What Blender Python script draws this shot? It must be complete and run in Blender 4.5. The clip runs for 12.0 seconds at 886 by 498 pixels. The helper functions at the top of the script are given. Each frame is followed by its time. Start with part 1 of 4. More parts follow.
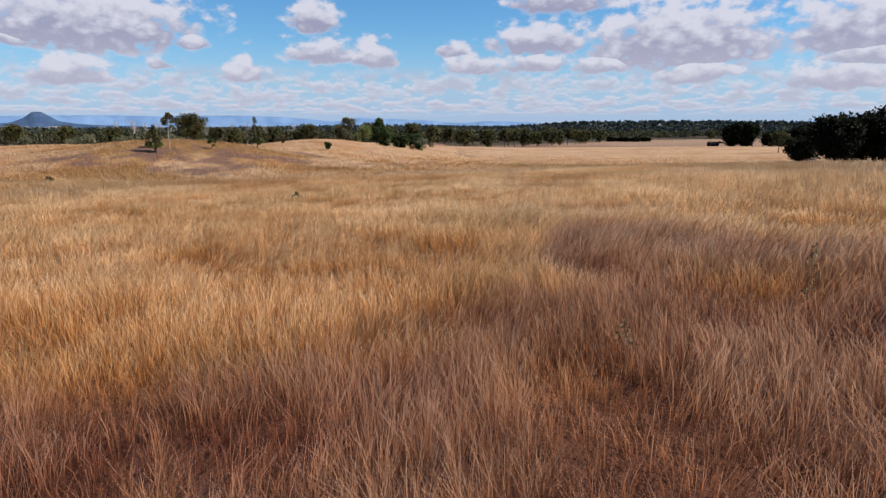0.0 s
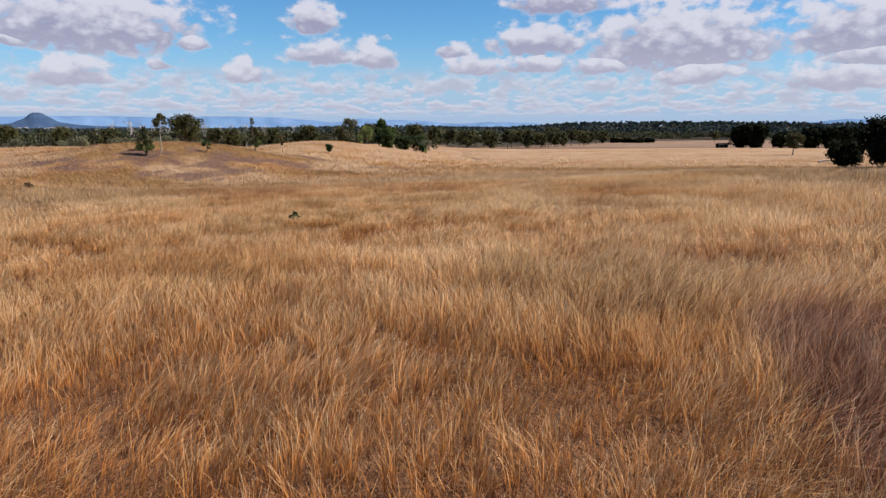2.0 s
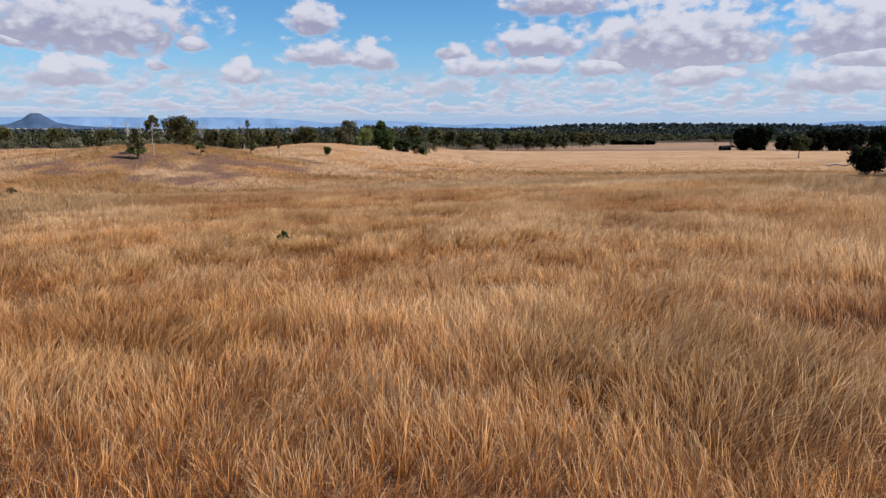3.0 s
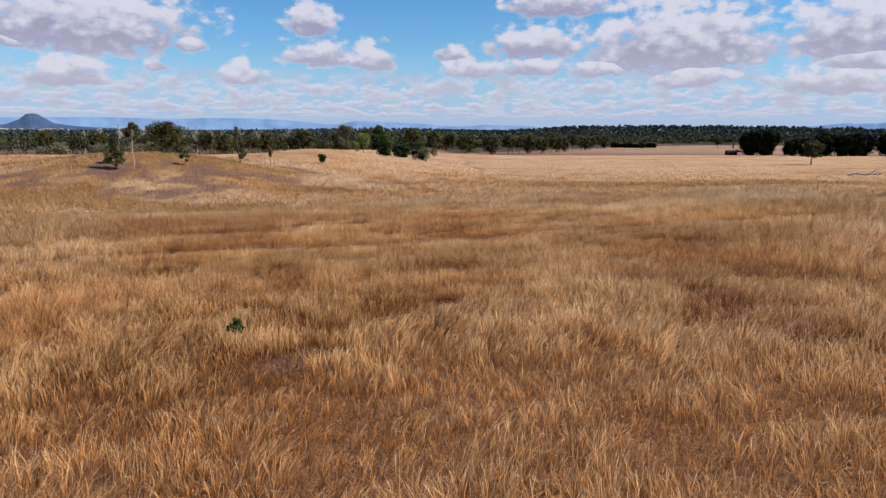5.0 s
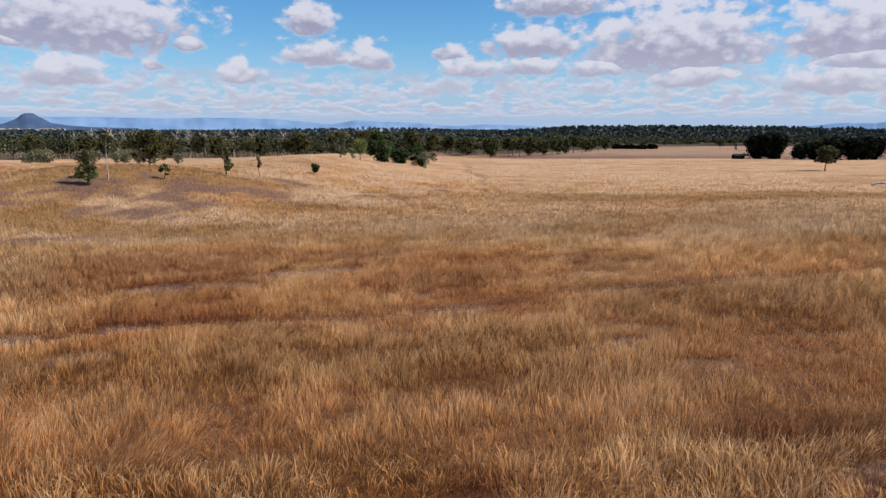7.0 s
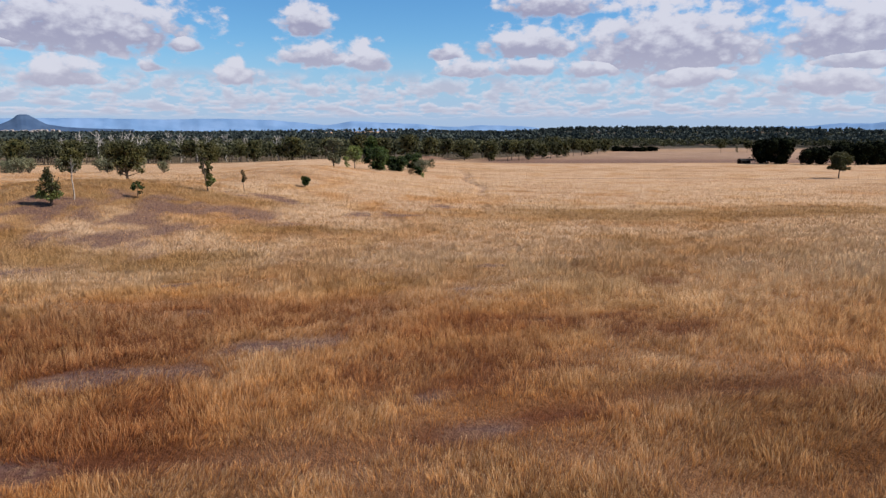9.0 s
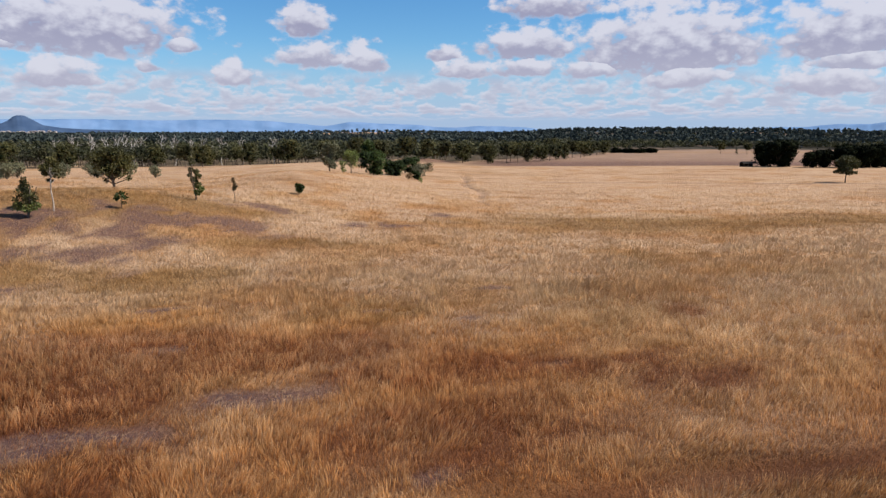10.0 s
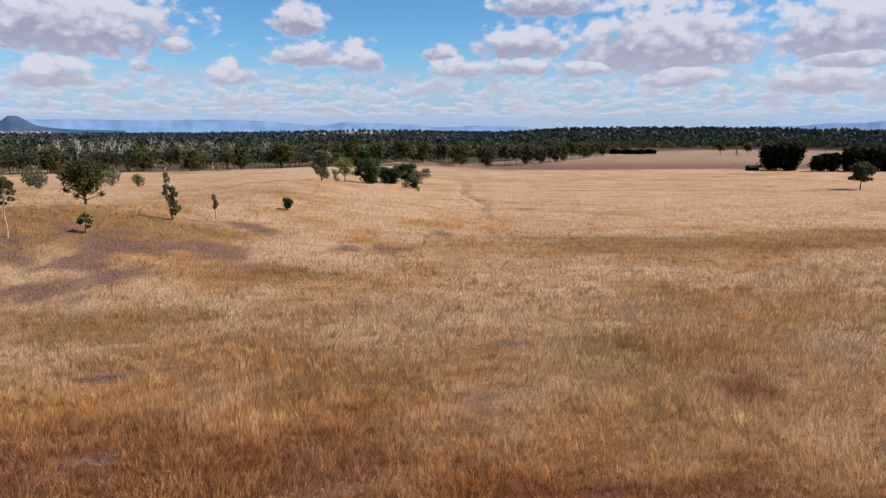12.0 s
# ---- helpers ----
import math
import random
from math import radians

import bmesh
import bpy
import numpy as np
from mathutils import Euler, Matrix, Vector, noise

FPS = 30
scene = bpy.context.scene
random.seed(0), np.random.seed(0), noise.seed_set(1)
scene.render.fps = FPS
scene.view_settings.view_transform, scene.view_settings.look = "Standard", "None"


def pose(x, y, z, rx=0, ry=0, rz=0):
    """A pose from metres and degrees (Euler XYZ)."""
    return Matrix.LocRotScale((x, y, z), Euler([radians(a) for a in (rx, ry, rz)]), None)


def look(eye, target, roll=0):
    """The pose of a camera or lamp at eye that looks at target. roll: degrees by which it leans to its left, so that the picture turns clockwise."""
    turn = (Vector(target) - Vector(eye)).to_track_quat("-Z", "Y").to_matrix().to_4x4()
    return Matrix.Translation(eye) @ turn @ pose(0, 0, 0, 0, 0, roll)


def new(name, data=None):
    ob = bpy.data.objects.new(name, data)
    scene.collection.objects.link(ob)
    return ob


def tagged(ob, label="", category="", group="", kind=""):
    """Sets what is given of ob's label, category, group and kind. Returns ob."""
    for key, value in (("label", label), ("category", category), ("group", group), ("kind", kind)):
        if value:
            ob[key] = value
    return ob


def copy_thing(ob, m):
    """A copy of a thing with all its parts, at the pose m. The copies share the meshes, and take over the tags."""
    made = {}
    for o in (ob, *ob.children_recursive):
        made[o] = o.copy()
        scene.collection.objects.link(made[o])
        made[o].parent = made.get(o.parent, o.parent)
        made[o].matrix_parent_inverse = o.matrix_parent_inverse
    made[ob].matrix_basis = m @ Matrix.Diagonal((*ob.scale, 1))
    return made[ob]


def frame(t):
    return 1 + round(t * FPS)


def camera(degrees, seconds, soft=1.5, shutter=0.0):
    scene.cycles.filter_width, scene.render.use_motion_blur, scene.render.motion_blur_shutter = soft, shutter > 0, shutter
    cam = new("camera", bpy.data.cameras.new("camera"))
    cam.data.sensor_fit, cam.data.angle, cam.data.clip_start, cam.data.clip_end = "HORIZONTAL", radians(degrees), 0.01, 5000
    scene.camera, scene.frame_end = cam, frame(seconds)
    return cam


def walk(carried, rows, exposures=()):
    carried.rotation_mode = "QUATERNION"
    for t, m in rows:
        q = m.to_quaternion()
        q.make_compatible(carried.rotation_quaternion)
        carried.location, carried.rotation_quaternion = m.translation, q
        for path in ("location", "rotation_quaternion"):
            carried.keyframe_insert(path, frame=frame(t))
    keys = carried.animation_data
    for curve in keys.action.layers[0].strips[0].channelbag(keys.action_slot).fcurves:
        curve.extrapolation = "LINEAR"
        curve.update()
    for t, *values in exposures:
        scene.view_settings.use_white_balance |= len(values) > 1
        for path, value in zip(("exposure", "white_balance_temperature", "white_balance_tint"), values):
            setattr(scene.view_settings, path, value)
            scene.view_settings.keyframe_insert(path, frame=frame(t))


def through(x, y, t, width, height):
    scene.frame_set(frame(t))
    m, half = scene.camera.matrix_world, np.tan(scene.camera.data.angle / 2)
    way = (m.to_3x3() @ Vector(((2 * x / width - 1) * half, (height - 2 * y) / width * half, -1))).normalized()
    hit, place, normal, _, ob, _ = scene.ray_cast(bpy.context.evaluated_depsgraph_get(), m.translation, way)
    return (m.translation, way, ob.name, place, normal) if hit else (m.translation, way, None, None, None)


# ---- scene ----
cam = camera(68.0, 12.0, soft=1.4)
PATH = [
    (0, pose(0.00, 0.00, 2.40, 79.35, 0.04, -0.02)),
    (0.5, pose(-0.49, 1.79, 2.43, 79.31, 0.09, 0.03)),
    (1, pose(-0.90, 3.64, 2.44, 79.32, 0.10, 0.04)),
    (1.5, pose(-1.25, 5.55, 2.47, 79.36, 0.08, 0.03)),
    (2, pose(-1.55, 7.50, 2.54, 79.42, 0.04, -0.01)),
    (2.5, pose(-1.81, 9.51, 2.65, 79.48, -0.01, -0.05)),
    (3, pose(-2.03, 11.57, 2.81, 79.53, -0.06, -0.09)),
    (4, pose(-2.41, 15.83, 3.31, 79.61, -0.15, -0.17)),
    (5, pose(-2.72, 20.26, 4.02, 79.63, -0.20, -0.24)),
    (5.5, pose(-2.86, 22.53, 4.44, 79.62, -0.21, -0.27)),
    (6, pose(-2.99, 24.83, 4.89, 79.60, -0.21, -0.30)),
    (6.5, pose(-3.12, 27.16, 5.35, 79.59, -0.20, -0.34)),
    (7, pose(-3.23, 29.52, 5.83, 79.57, -0.18, -0.38)),
    (8, pose(-3.44, 34.30, 6.77, 79.57, -0.15, -0.49)),
    (9, pose(-3.63, 39.13, 7.67, 79.61, -0.12, -0.65)),
    (9.5, pose(-3.72, 41.55, 8.10, 79.64, -0.11, -0.74)),
    (10, pose(-3.82, 43.98, 8.53, 79.67, -0.10, -0.84)),
    (10.5, pose(-3.91, 46.40, 8.95, 79.70, -0.09, -0.95)),
    (11, pose(-4.02, 48.81, 9.39, 79.71, -0.07, -1.05)),
    (11.5, pose(-4.15, 51.21, 9.87, 79.69, -0.04, -1.14)),
    (12, pose(-4.30, 53.59, 10.42, 79.61, 0.01, -1.19)),
]
walk(cam, PATH, [(0, 0.68), (12, 0.68)])

# ---- light: a clear winter sun from the side, fair-weather cumulus ----
SUN_EL, SUN_AZ = 47.0, 94.0     # degrees above the horizon, degrees from +y towards +x
SKY_STRENGTH, SUN_STRENGTH = 0.06, 5.0


class Nodes:
    """Short hand for node trees."""

    def __init__(self, tree):
        self.t = tree

    def add(self, kind):
        return self.t.nodes.new(kind)

    def put(self, socket, value):
        if isinstance(value, bpy.types.NodeSocket):
            self.t.links.new(value, socket)
        elif value is not None:
            if isinstance(value, tuple) and len(value) == 3 and len(socket.default_value) == 4:
                value = (*value, 1.0)
            socket.default_value = value

    def math(self, op, a, b=None, c=None, clamp=False):
        n = self.add("ShaderNodeMath")
        n.operation, n.use_clamp = op, clamp
        for s, v in zip(n.inputs, (a, b, c)):
            self.put(s, v)
        return n.outputs[0]

    def ramp01(self, v, lo, hi, out0=0.0, out1=1.0, smooth=True):
        n = self.add("ShaderNodeMapRange")
        n.interpolation_type = "SMOOTHSTEP" if smooth else "LINEAR"
        for s, x in zip(n.inputs, (v, lo, hi, out0, out1)):
            self.put(s, x)
        return n.outputs[0]

    def mix(self, fac, a, b, blend="MIX"):
        n = self.add("ShaderNodeMix")
        n.data_type, n.blend_type = "RGBA", blend
        self.put(n.inputs[0], fac)
        self.put(n.inputs[6], a)
        self.put(n.inputs[7], b)
        return n.outputs[2]

    def noise(self, vec, scale, detail=4.0, rough=0.55, dist=0.0):
        n = self.add("ShaderNodeTexNoise")
        self.put(n.inputs["Vector"], vec)
        self.put(n.inputs["Scale"], scale)
        self.put(n.inputs["Detail"], detail)
        self.put(n.inputs["Roughness"], rough)
        self.put(n.inputs["Distortion"], dist)
        return n.outputs["Fac"]

    def xyz(self, x, y, z):
        n = self.add("ShaderNodeCombineXYZ")
        for s, v in zip(n.inputs, (x, y, z)):
            self.put(s, v)
        return n.outputs[0]

    def split(self, v):
        n = self.add("ShaderNodeSeparateXYZ")
        self.put(n.inputs[0], v)
        return n.outputs


# cumulus: azimuth, height of the flat base, half width, depth from base to top, in degrees
CLOUDS = [
    (-27.4, 6.9, 10.6, 5.4), (-10.8, 8.2, 2.6, 2.6), (-10.0, 5.6, 3.8, 2.1), (-5.9, 5.3, 2.6, 2.4), (0.9, 6.0, 1.6, 1.3),
    (2.6, 4.7, 3.4, 1.6), (7.6, 4.8, 3.5, 1.7), (13.0, 4.6, 3.3, 1.5), (20.8, 3.8, 4.4, 2.0), (7.8, 6.5, 5.6, 2.6),
    (19.1, 6.0, 10.0, 6.2), (31.7, 6.3, 6.4, 5.2), (30.2, 3.2, 5.0, 2.2), (32.2, 4.8, 4.0, 1.9), (-28.8, 3.6, 3.6, 2.5),
    (-16.3, 4.0, 2.6, 2.1), (-22.5, 4.6, 1.1, 1.1), (-20.2, 6.2, 1.8, 1.2), (-32.7, 5.9, 2.8, 0.9), (9.5, 9.6, 5.0, 2.4),
]


def cloud_group():
    """A node group: a direction in, the cover of cloud there and its shade out (0 bright top, 1 grey base)."""
    g = bpy.data.node_groups.new("cloud_cover", "ShaderNodeTree")
    g.interface.new_socket("Direction", in_out="INPUT", socket_type="NodeSocketVector")
    g.interface.new_socket("Cover", in_out="OUTPUT", socket_type="NodeSocketFloat")
    g.interface.new_socket("Shade", in_out="OUTPUT", socket_type="NodeSocketFloat")
    k = Nodes(g)
    i, o = k.add("NodeGroupInput"), k.add("NodeGroupOutput")
    x, y, z = k.split(i.outputs[0])
    az, el = k.math("ARCTAN2", x, y), k.math("ARCSINE", z)
    wav = k.xyz(az, k.math("MULTIPLY", el, 1.5), 0.3)
    warp1 = k.math("SUBTRACT", k.noise(wav, 22.0, 3.0), 0.5)
    warp2 = k.math("SUBTRACT", k.noise(k.xyz(az, k.math("MULTIPLY", el, 1.5), 4.7), 26.0, 3.0), 0.5)
    azw = k.math("MULTIPLY_ADD", warp1, 0.035, az)
    elw = k.math("MULTIPLY_ADD", warp2, 0.012, el)
    best, shade = None, None
    for a, e, sa, depth in CLOUDS:
        a, e, sa, depth = (radians(v) for v in (a, e, sa, depth))
        u = k.math("MULTIPLY", k.math("SUBTRACT", azw, a), 1 / sa)
        v = k.math("MULTIPLY", k.math("SUBTRACT", elw, e), 1 / depth)
        w = k.math("MAXIMUM", v, k.math("MULTIPLY", v, -2.6))
        r = k.math("SUBTRACT", 1.0, k.math("SQRT", k.math("MULTIPLY_ADD", u, u, k.math("MULTIPLY", w, w))))
        if best is None:
            best, shade = r, v
        else:
            pick = k.math("GREATER_THAN", r, best)
            shade = k.math("MULTIPLY_ADD", pick, k.math("SUBTRACT", v, shade), shade)
            best = k.math("MAXIMUM", best, r)
    puff = k.add("ShaderNodeTexVoronoi")
    puff.feature, puff.distance = "SMOOTH_F1", "EUCLIDEAN"
    k.put(puff.inputs["Vector"], k.xyz(azw, k.math("MULTIPLY", elw, 1.5), 1.1))
    k.put(puff.inputs["Scale"], 46.0)
    k.put(puff.inputs["Smoothness"], 0.5)
    puffs = k.math("SUBTRACT", 0.42, puff.outputs["Distance"])
    fluff = k.math("SUBTRACT", k.noise(k.xyz(az, k.math("MULTIPLY", el, 1.6), 1.1), 42.0, 6.0, 0.6), 0.5)
    rim = k.math("MULTIPLY_ADD", fluff, 1.35, k.math("MULTIPLY_ADD", puffs, 0.55, best))
    banks = k.ramp01(rim, 0.02, 0.44)
    # rows of small clouds, thinner and closer together towards the horizon
    low = k.math("MULTIPLY", k.ramp01(el, 0.010, 0.024), k.ramp01(el, 0.062, 0.088, 1.0, 0.0))
    tier = k.math("MULTIPLY", k.math("LOGARITHM", k.math("MAXIMUM", k.math("ADD", el, 0.012), 0.001), math.e), 3.6)
    row_at = k.xyz(k.math("MULTIPLY", azw, 26.0), tier, 2.0)
    row_up = k.xyz(k.math("MULTIPLY", azw, 26.0), k.math("ADD", tier, 0.22), 2.0)
    rows = k.math("MULTIPLY", k.ramp01(k.noise(row_at, 1.0, 7.0, 0.58), 0.41, 0.55), low)
    row_dim = k.ramp01(k.noise(row_up, 1.0, 4.0, 0.55), 0.40, 0.64)
    # the open sky above and behind carries the same broken cover
    zl = k.math("ADD", k.math("SINE", el), 0.14)
    flat = k.xyz(k.math("DIVIDE", x, zl), k.math("DIVIDE", y, zl), 0.0)
    high = k.math("MULTIPLY", k.ramp01(k.noise(flat, 1.3, 5.0, 0.55), 0.48, 0.68), k.ramp01(el, 0.19, 0.24))
    cover = k.math("MAXIMUM", banks, k.math("MAXIMUM", k.math("MULTIPLY", rows, 0.82), high), clamp=True)
    lit = k.math("MULTIPLY_ADD", fluff, 1.1, k.math("MULTIPLY_ADD", puffs, 0.45, shade))
    base = k.math("MULTIPLY", k.ramp01(lit, -0.16, 0.42, 1.0, 0.0), k.ramp01(best, 0.0, 0.4, 0.3, 1.0))
    base = k.math("MULTIPLY", base, k.ramp01(el, 0.06, 0.14, 0.72, 1.0))
    dim = k.math("MULTIPLY_ADD", banks, k.math("SUBTRACT", base, k.math("MULTIPLY", row_dim, 0.55)), k.math("MULTIPLY", row_dim, 0.55), clamp=True)
    k.put(o.inputs[0], cover)
    k.put(o.inputs[1], dim)
    return g


def make_world():
    w = bpy.data.worlds.new("sky")
    w.use_nodes = True
    scene.world = w
    w.node_tree.nodes.clear()
    k = Nodes(w.node_tree)
    out, bg = k.add("ShaderNodeOutputWorld"), k.add("ShaderNodeBackground")
    sky = k.add("ShaderNodeTexSky")
    sky.sky_type, sky.sun_disc = "NISHITA", False
    sky.sun_elevation, sky.sun_rotation = radians(SUN_EL), radians(SUN_AZ)
    sky.air_density, sky.dust_density, sky.ozone_density = 1.0, 0.0, 4.0
    blue = k.add("ShaderNodeHueSaturation")
    k.put(blue.inputs["Saturation"], 1.12)
    k.put(blue.inputs["Value"], 1.0)
    k.put(blue.inputs["Color"], k.mix(1.0, sky.outputs[0], (0.90, 1.12, 1.28), "MULTIPLY"))
    way = k.add("ShaderNodeTexCoord").outputs["Generated"]
    cover = k.add("ShaderNodeGroup")
    cover.node_tree = cloud_group()
    k.put(cover.inputs[0], way)
    x, y, z = k.split(way)
    cloud = k.mix(cover.outputs[1], (7.2, 7.2, 8.2), (3.7, 3.6, 5.0))
    full = k.math("MULTIPLY", cover.outputs[0], 0.94)
    # thin moist air along the horizon
    clear = k.mix(k.ramp01(z, 0.0, 0.13, 0.85, 0.0), blue.outputs[0], (3.6, 4.9, 7.6))
    k.put(bg.inputs[0], k.mix(full, clear, cloud))
    k.put(bg.inputs[1], SKY_STRENGTH)
    k.put(out.inputs[0], bg.outputs[0])


make_world()
sun = new("sun", bpy.data.lights.new("sun", "SUN"))
sun.data.energy, sun.data.angle, sun.data.color = SUN_STRENGTH, radians(0.53), (1.0, 0.93, 0.82)
SUN_WAY = Vector((math.sin(radians(SUN_AZ)) * math.cos(radians(SUN_EL)),
                  math.cos(radians(SUN_AZ)) * math.cos(radians(SUN_EL)), math.sin(radians(SUN_EL))))
sun.matrix_world = look(SUN_WAY * 300, (0, 0, 0))

# ---- numbers for noise, land and cover ----
RNG = np.random.default_rng(7)


def lattice(ix, iy, seed):
    h = (ix.astype(np.int64) * 374761393 + iy.astype(np.int64) * 668265263 + seed * 1442695041) & 0x7FFFFFFF
    h = ((h ^ (h >> 13)) * 1274126177) & 0x7FFFFFFF
    return ((h ^ (h >> 16)) & 0xFFFF) / 65535.0


def value_noise(x, y, seed=0):
    ix, iy = np.floor(x), np.floor(y)
    fx, fy = x - ix, y - iy
    fx, fy = fx * fx * (3 - 2 * fx), fy * fy * (3 - 2 * fy)
    a, b = lattice(ix, iy, seed), lattice(ix + 1, iy, seed)
    c, d = lattice(ix, iy + 1, seed), lattice(ix + 1, iy + 1, seed)
    return (a * (1 - fx) + b * fx) * (1 - fy) + (c * (1 - fx) + d * fx) * fy


def fbm(x, y, size, octaves=3, seed=0):
    """Smooth noise from 0 to 1 with lumps of about that size in metres."""
    total, gain, norm = 0.0, 1.0, 0.0
    for n in range(octaves):
        total = total + gain * value_noise(x / size * 2 ** n + 17.3 * n, y / size * 2 ** n - 9.1 * n, seed + n)
        norm, gain = norm + gain, gain * 0.5
    return total / norm


def bump(x, y, cx, cy, sx, sy):
    return np.exp(-((x - cx) / sx) ** 2 - ((y - cy) / sy) ** 2)


def step(v, lo, hi):
    s = np.clip((v - lo) / (hi - lo), 0, 1)
    return s * s * (3 - 2 * s)


FALL_Y = [-4000, -60, 0, 12, 37, 62, 80, 98, 125, 157, 200, 250, 350, 465, 600, 1000, 6000]
FALL_Z = [2, 1.5, 0, -0.55, -1.8, -3.1, -3.9, -5.0, -6.2, -7.0, -7.6, -8.2, -9.2, -13, -14.5, -16, -16]
KNOLLS = [(-58, 142, 26, 26, 4.84), (-36, 205, 24, 42, 4.82), (-105, 180, 50, 60, 4.67), (-42, 108, 22, 15, -2.04),
          (-12, 165, 20, 35, 0.68), (38, 62, 30, 35, 0.36), (-60, 40, 40, 40, 0.62), (-110, 270, 50, 50, 0.64),
          (160, 340, 90, 90, 0.75), (-22, 255, 16, 26, 0.54), (54, 84, 26, 28, 0.5), (-45, 322, 48, 88, 3.2), (-14, 455, 24, 18, 3.4)]


def land(x, y):
    """Height of the ground."""
    x, y = np.asarray(x, float), np.asarray(y, float)
    z = sum(np.interp(y + o, FALL_Y, FALL_Z) for o in np.linspace(-9, 9, 7)) / 7
    for cx, cy, sx, sy, a in KNOLLS:
        z = z + a * bump(x, y, cx, cy, sx, sy)
    z = z + 0.048 * np.exp(-(y / 120) ** 2) * np.tanh(x / 40) * 40
    far = step(np.hypot(x, y), 900, 1500)
    az, dist = np.degrees(np.arctan2(x, np.maximum(y, 1e-3))), np.hypot(x, y)
    ridge = 19 * step(az, 2, 13) * (1 - 0.35 * step(az, 24, 36)) * np.exp(-((dist - 1900) / 420) ** 2)
    rise = 13 * np.exp(-((az + 5) / 9) ** 2) * np.exp(-((dist - 2500) / 350) ** 2)
    z = z + far * (ridge + rise) * (y > 0)
    # the small wash that cuts the valley floor
    wash = wash_off(x, y)
    z = z - 0.6 * np.exp(-(wash / 1.1) ** 2) * step(y, 168, 188) * (1 - step(y, 262, 290))
    z = z + 0.16 * (fbm(x, y, 9.0, 3, 5) - 0.5) * (1 - step(dist, 250, 500))
    return z - 0.22 * track_share(x, y) * (1 - step(dist, 120, 160))


WOOD_AZ = [-90, -40, -27, -16, -8, -2, 2, 6, 11, 16, 22, 30, 40, 90]
WOOD_D = [370, 385, 388, 395, 425, 470, 500, 560, 680, 830, 930, 960, 800, 700]


def wood_share(x, y):
    """0 on open pasture, 1 on the floor of the woods."""
    az, dist = np.degrees(np.arctan2(x, np.maximum(y, 1e-3))), np.hypot(x, y)
    edge = np.interp(az, WOOD_AZ, WOOD_D) + 30 * (fbm(x, y, 60, 2, 31) - 0.5)
    share = step(dist - edge, -6, 10) * (y > 0)
    clear = step(fbm(x, y, 230, 2, 77), 0.60, 0.68) * step(dist, 560, 760) * step(az, -12, 18)
    brown = np.exp(-((az + 7) / 6) ** 2) * np.exp(-((dist - 2380) / 160) ** 2)
    return share * (1 - 0.8 * clear) * (1 - np.clip(1.3 * brown, 0, 1))


def warped(x, y, amount, size, seed):
    """The place moved about a little, so that patches get ragged edges."""
    return x + amount * 2 * (fbm(x, y, size, 3, seed) - 0.5), y + amount * 2 * (fbm(x, y, size, 3, seed + 9) - 0.5)


def spots(x, y, places):
    """The strongest of several oval patches: x, y, half width, half depth."""
    best = np.zeros_like(x)
    for cx, cy, sx, sy in places:
        best = np.maximum(best, bump(x, y, cx, cy, 1.15 * sx, 1.15 * sy))
    return best


SCALDS = [(-20.3, 68.0, 2.2, 1.9), (-16.6, 69.2, 2.2, 1.1), (-11.6, 73.0, 3.4, 1.3), (-3.6, 65.0, 0.9, 0.7), (-17.3, 59.2, 1.4, 0.9), (-8.5, 91.0, 1.4, 0.9),
          (1.6, 99.0, 1.7, 0.9), (-25.6, 95.5, 2.2, 1.2), (-1.2, 87.6, 1.0, 0.7), (-1.9, 80.4, 0.7, 0.5), (-20.3, 81.5, 1.6, 0.8), (2.8, 76.6, 0.8, 0.7)]
LOW_SCALDS = [(-2.8, 42.6, 0.8, 0.7), (-6.4, 36.6, 0.9, 0.6), (6.6, 42.6, 0.7, 0.5), (-1.6, 61.0, 1.2, 0.8), (-22.4, 57.4, 1.6, 0.7), (-16.6, 54.5, 1.3, 0.6), (3.6, 54.0, 0.8, 0.5), (6.1, 51.0, 0.8, 0.6), (-10.3, 25.0, 0.7, 0.4)]
KNOLL_BARE = [(-40, 132, 15, 5.5), (-52, 128, 12, 6), (-32, 150, 7, 3), (-36.4, 124.3, 3.4, 1.8), (-62, 122, 10, 4), (-48, 121, 13, 4.5), (-10.6, 142.5, 5.0, 2.6), (-2.0, 159, 2.6, 4.5), (-47, 118, 5, 1.5)]
GULLY_X, GULLY_Y = [-90, -70, -51, -47, -42, -38, -33, -27], [86, 92, 100, 105.5, 109, 113, 117, 124]


def wash_off(x, y):
    return np.abs(x - (7.6 + 1.3 * np.sin(y / 8.0) - (y - 205) * 0.03))


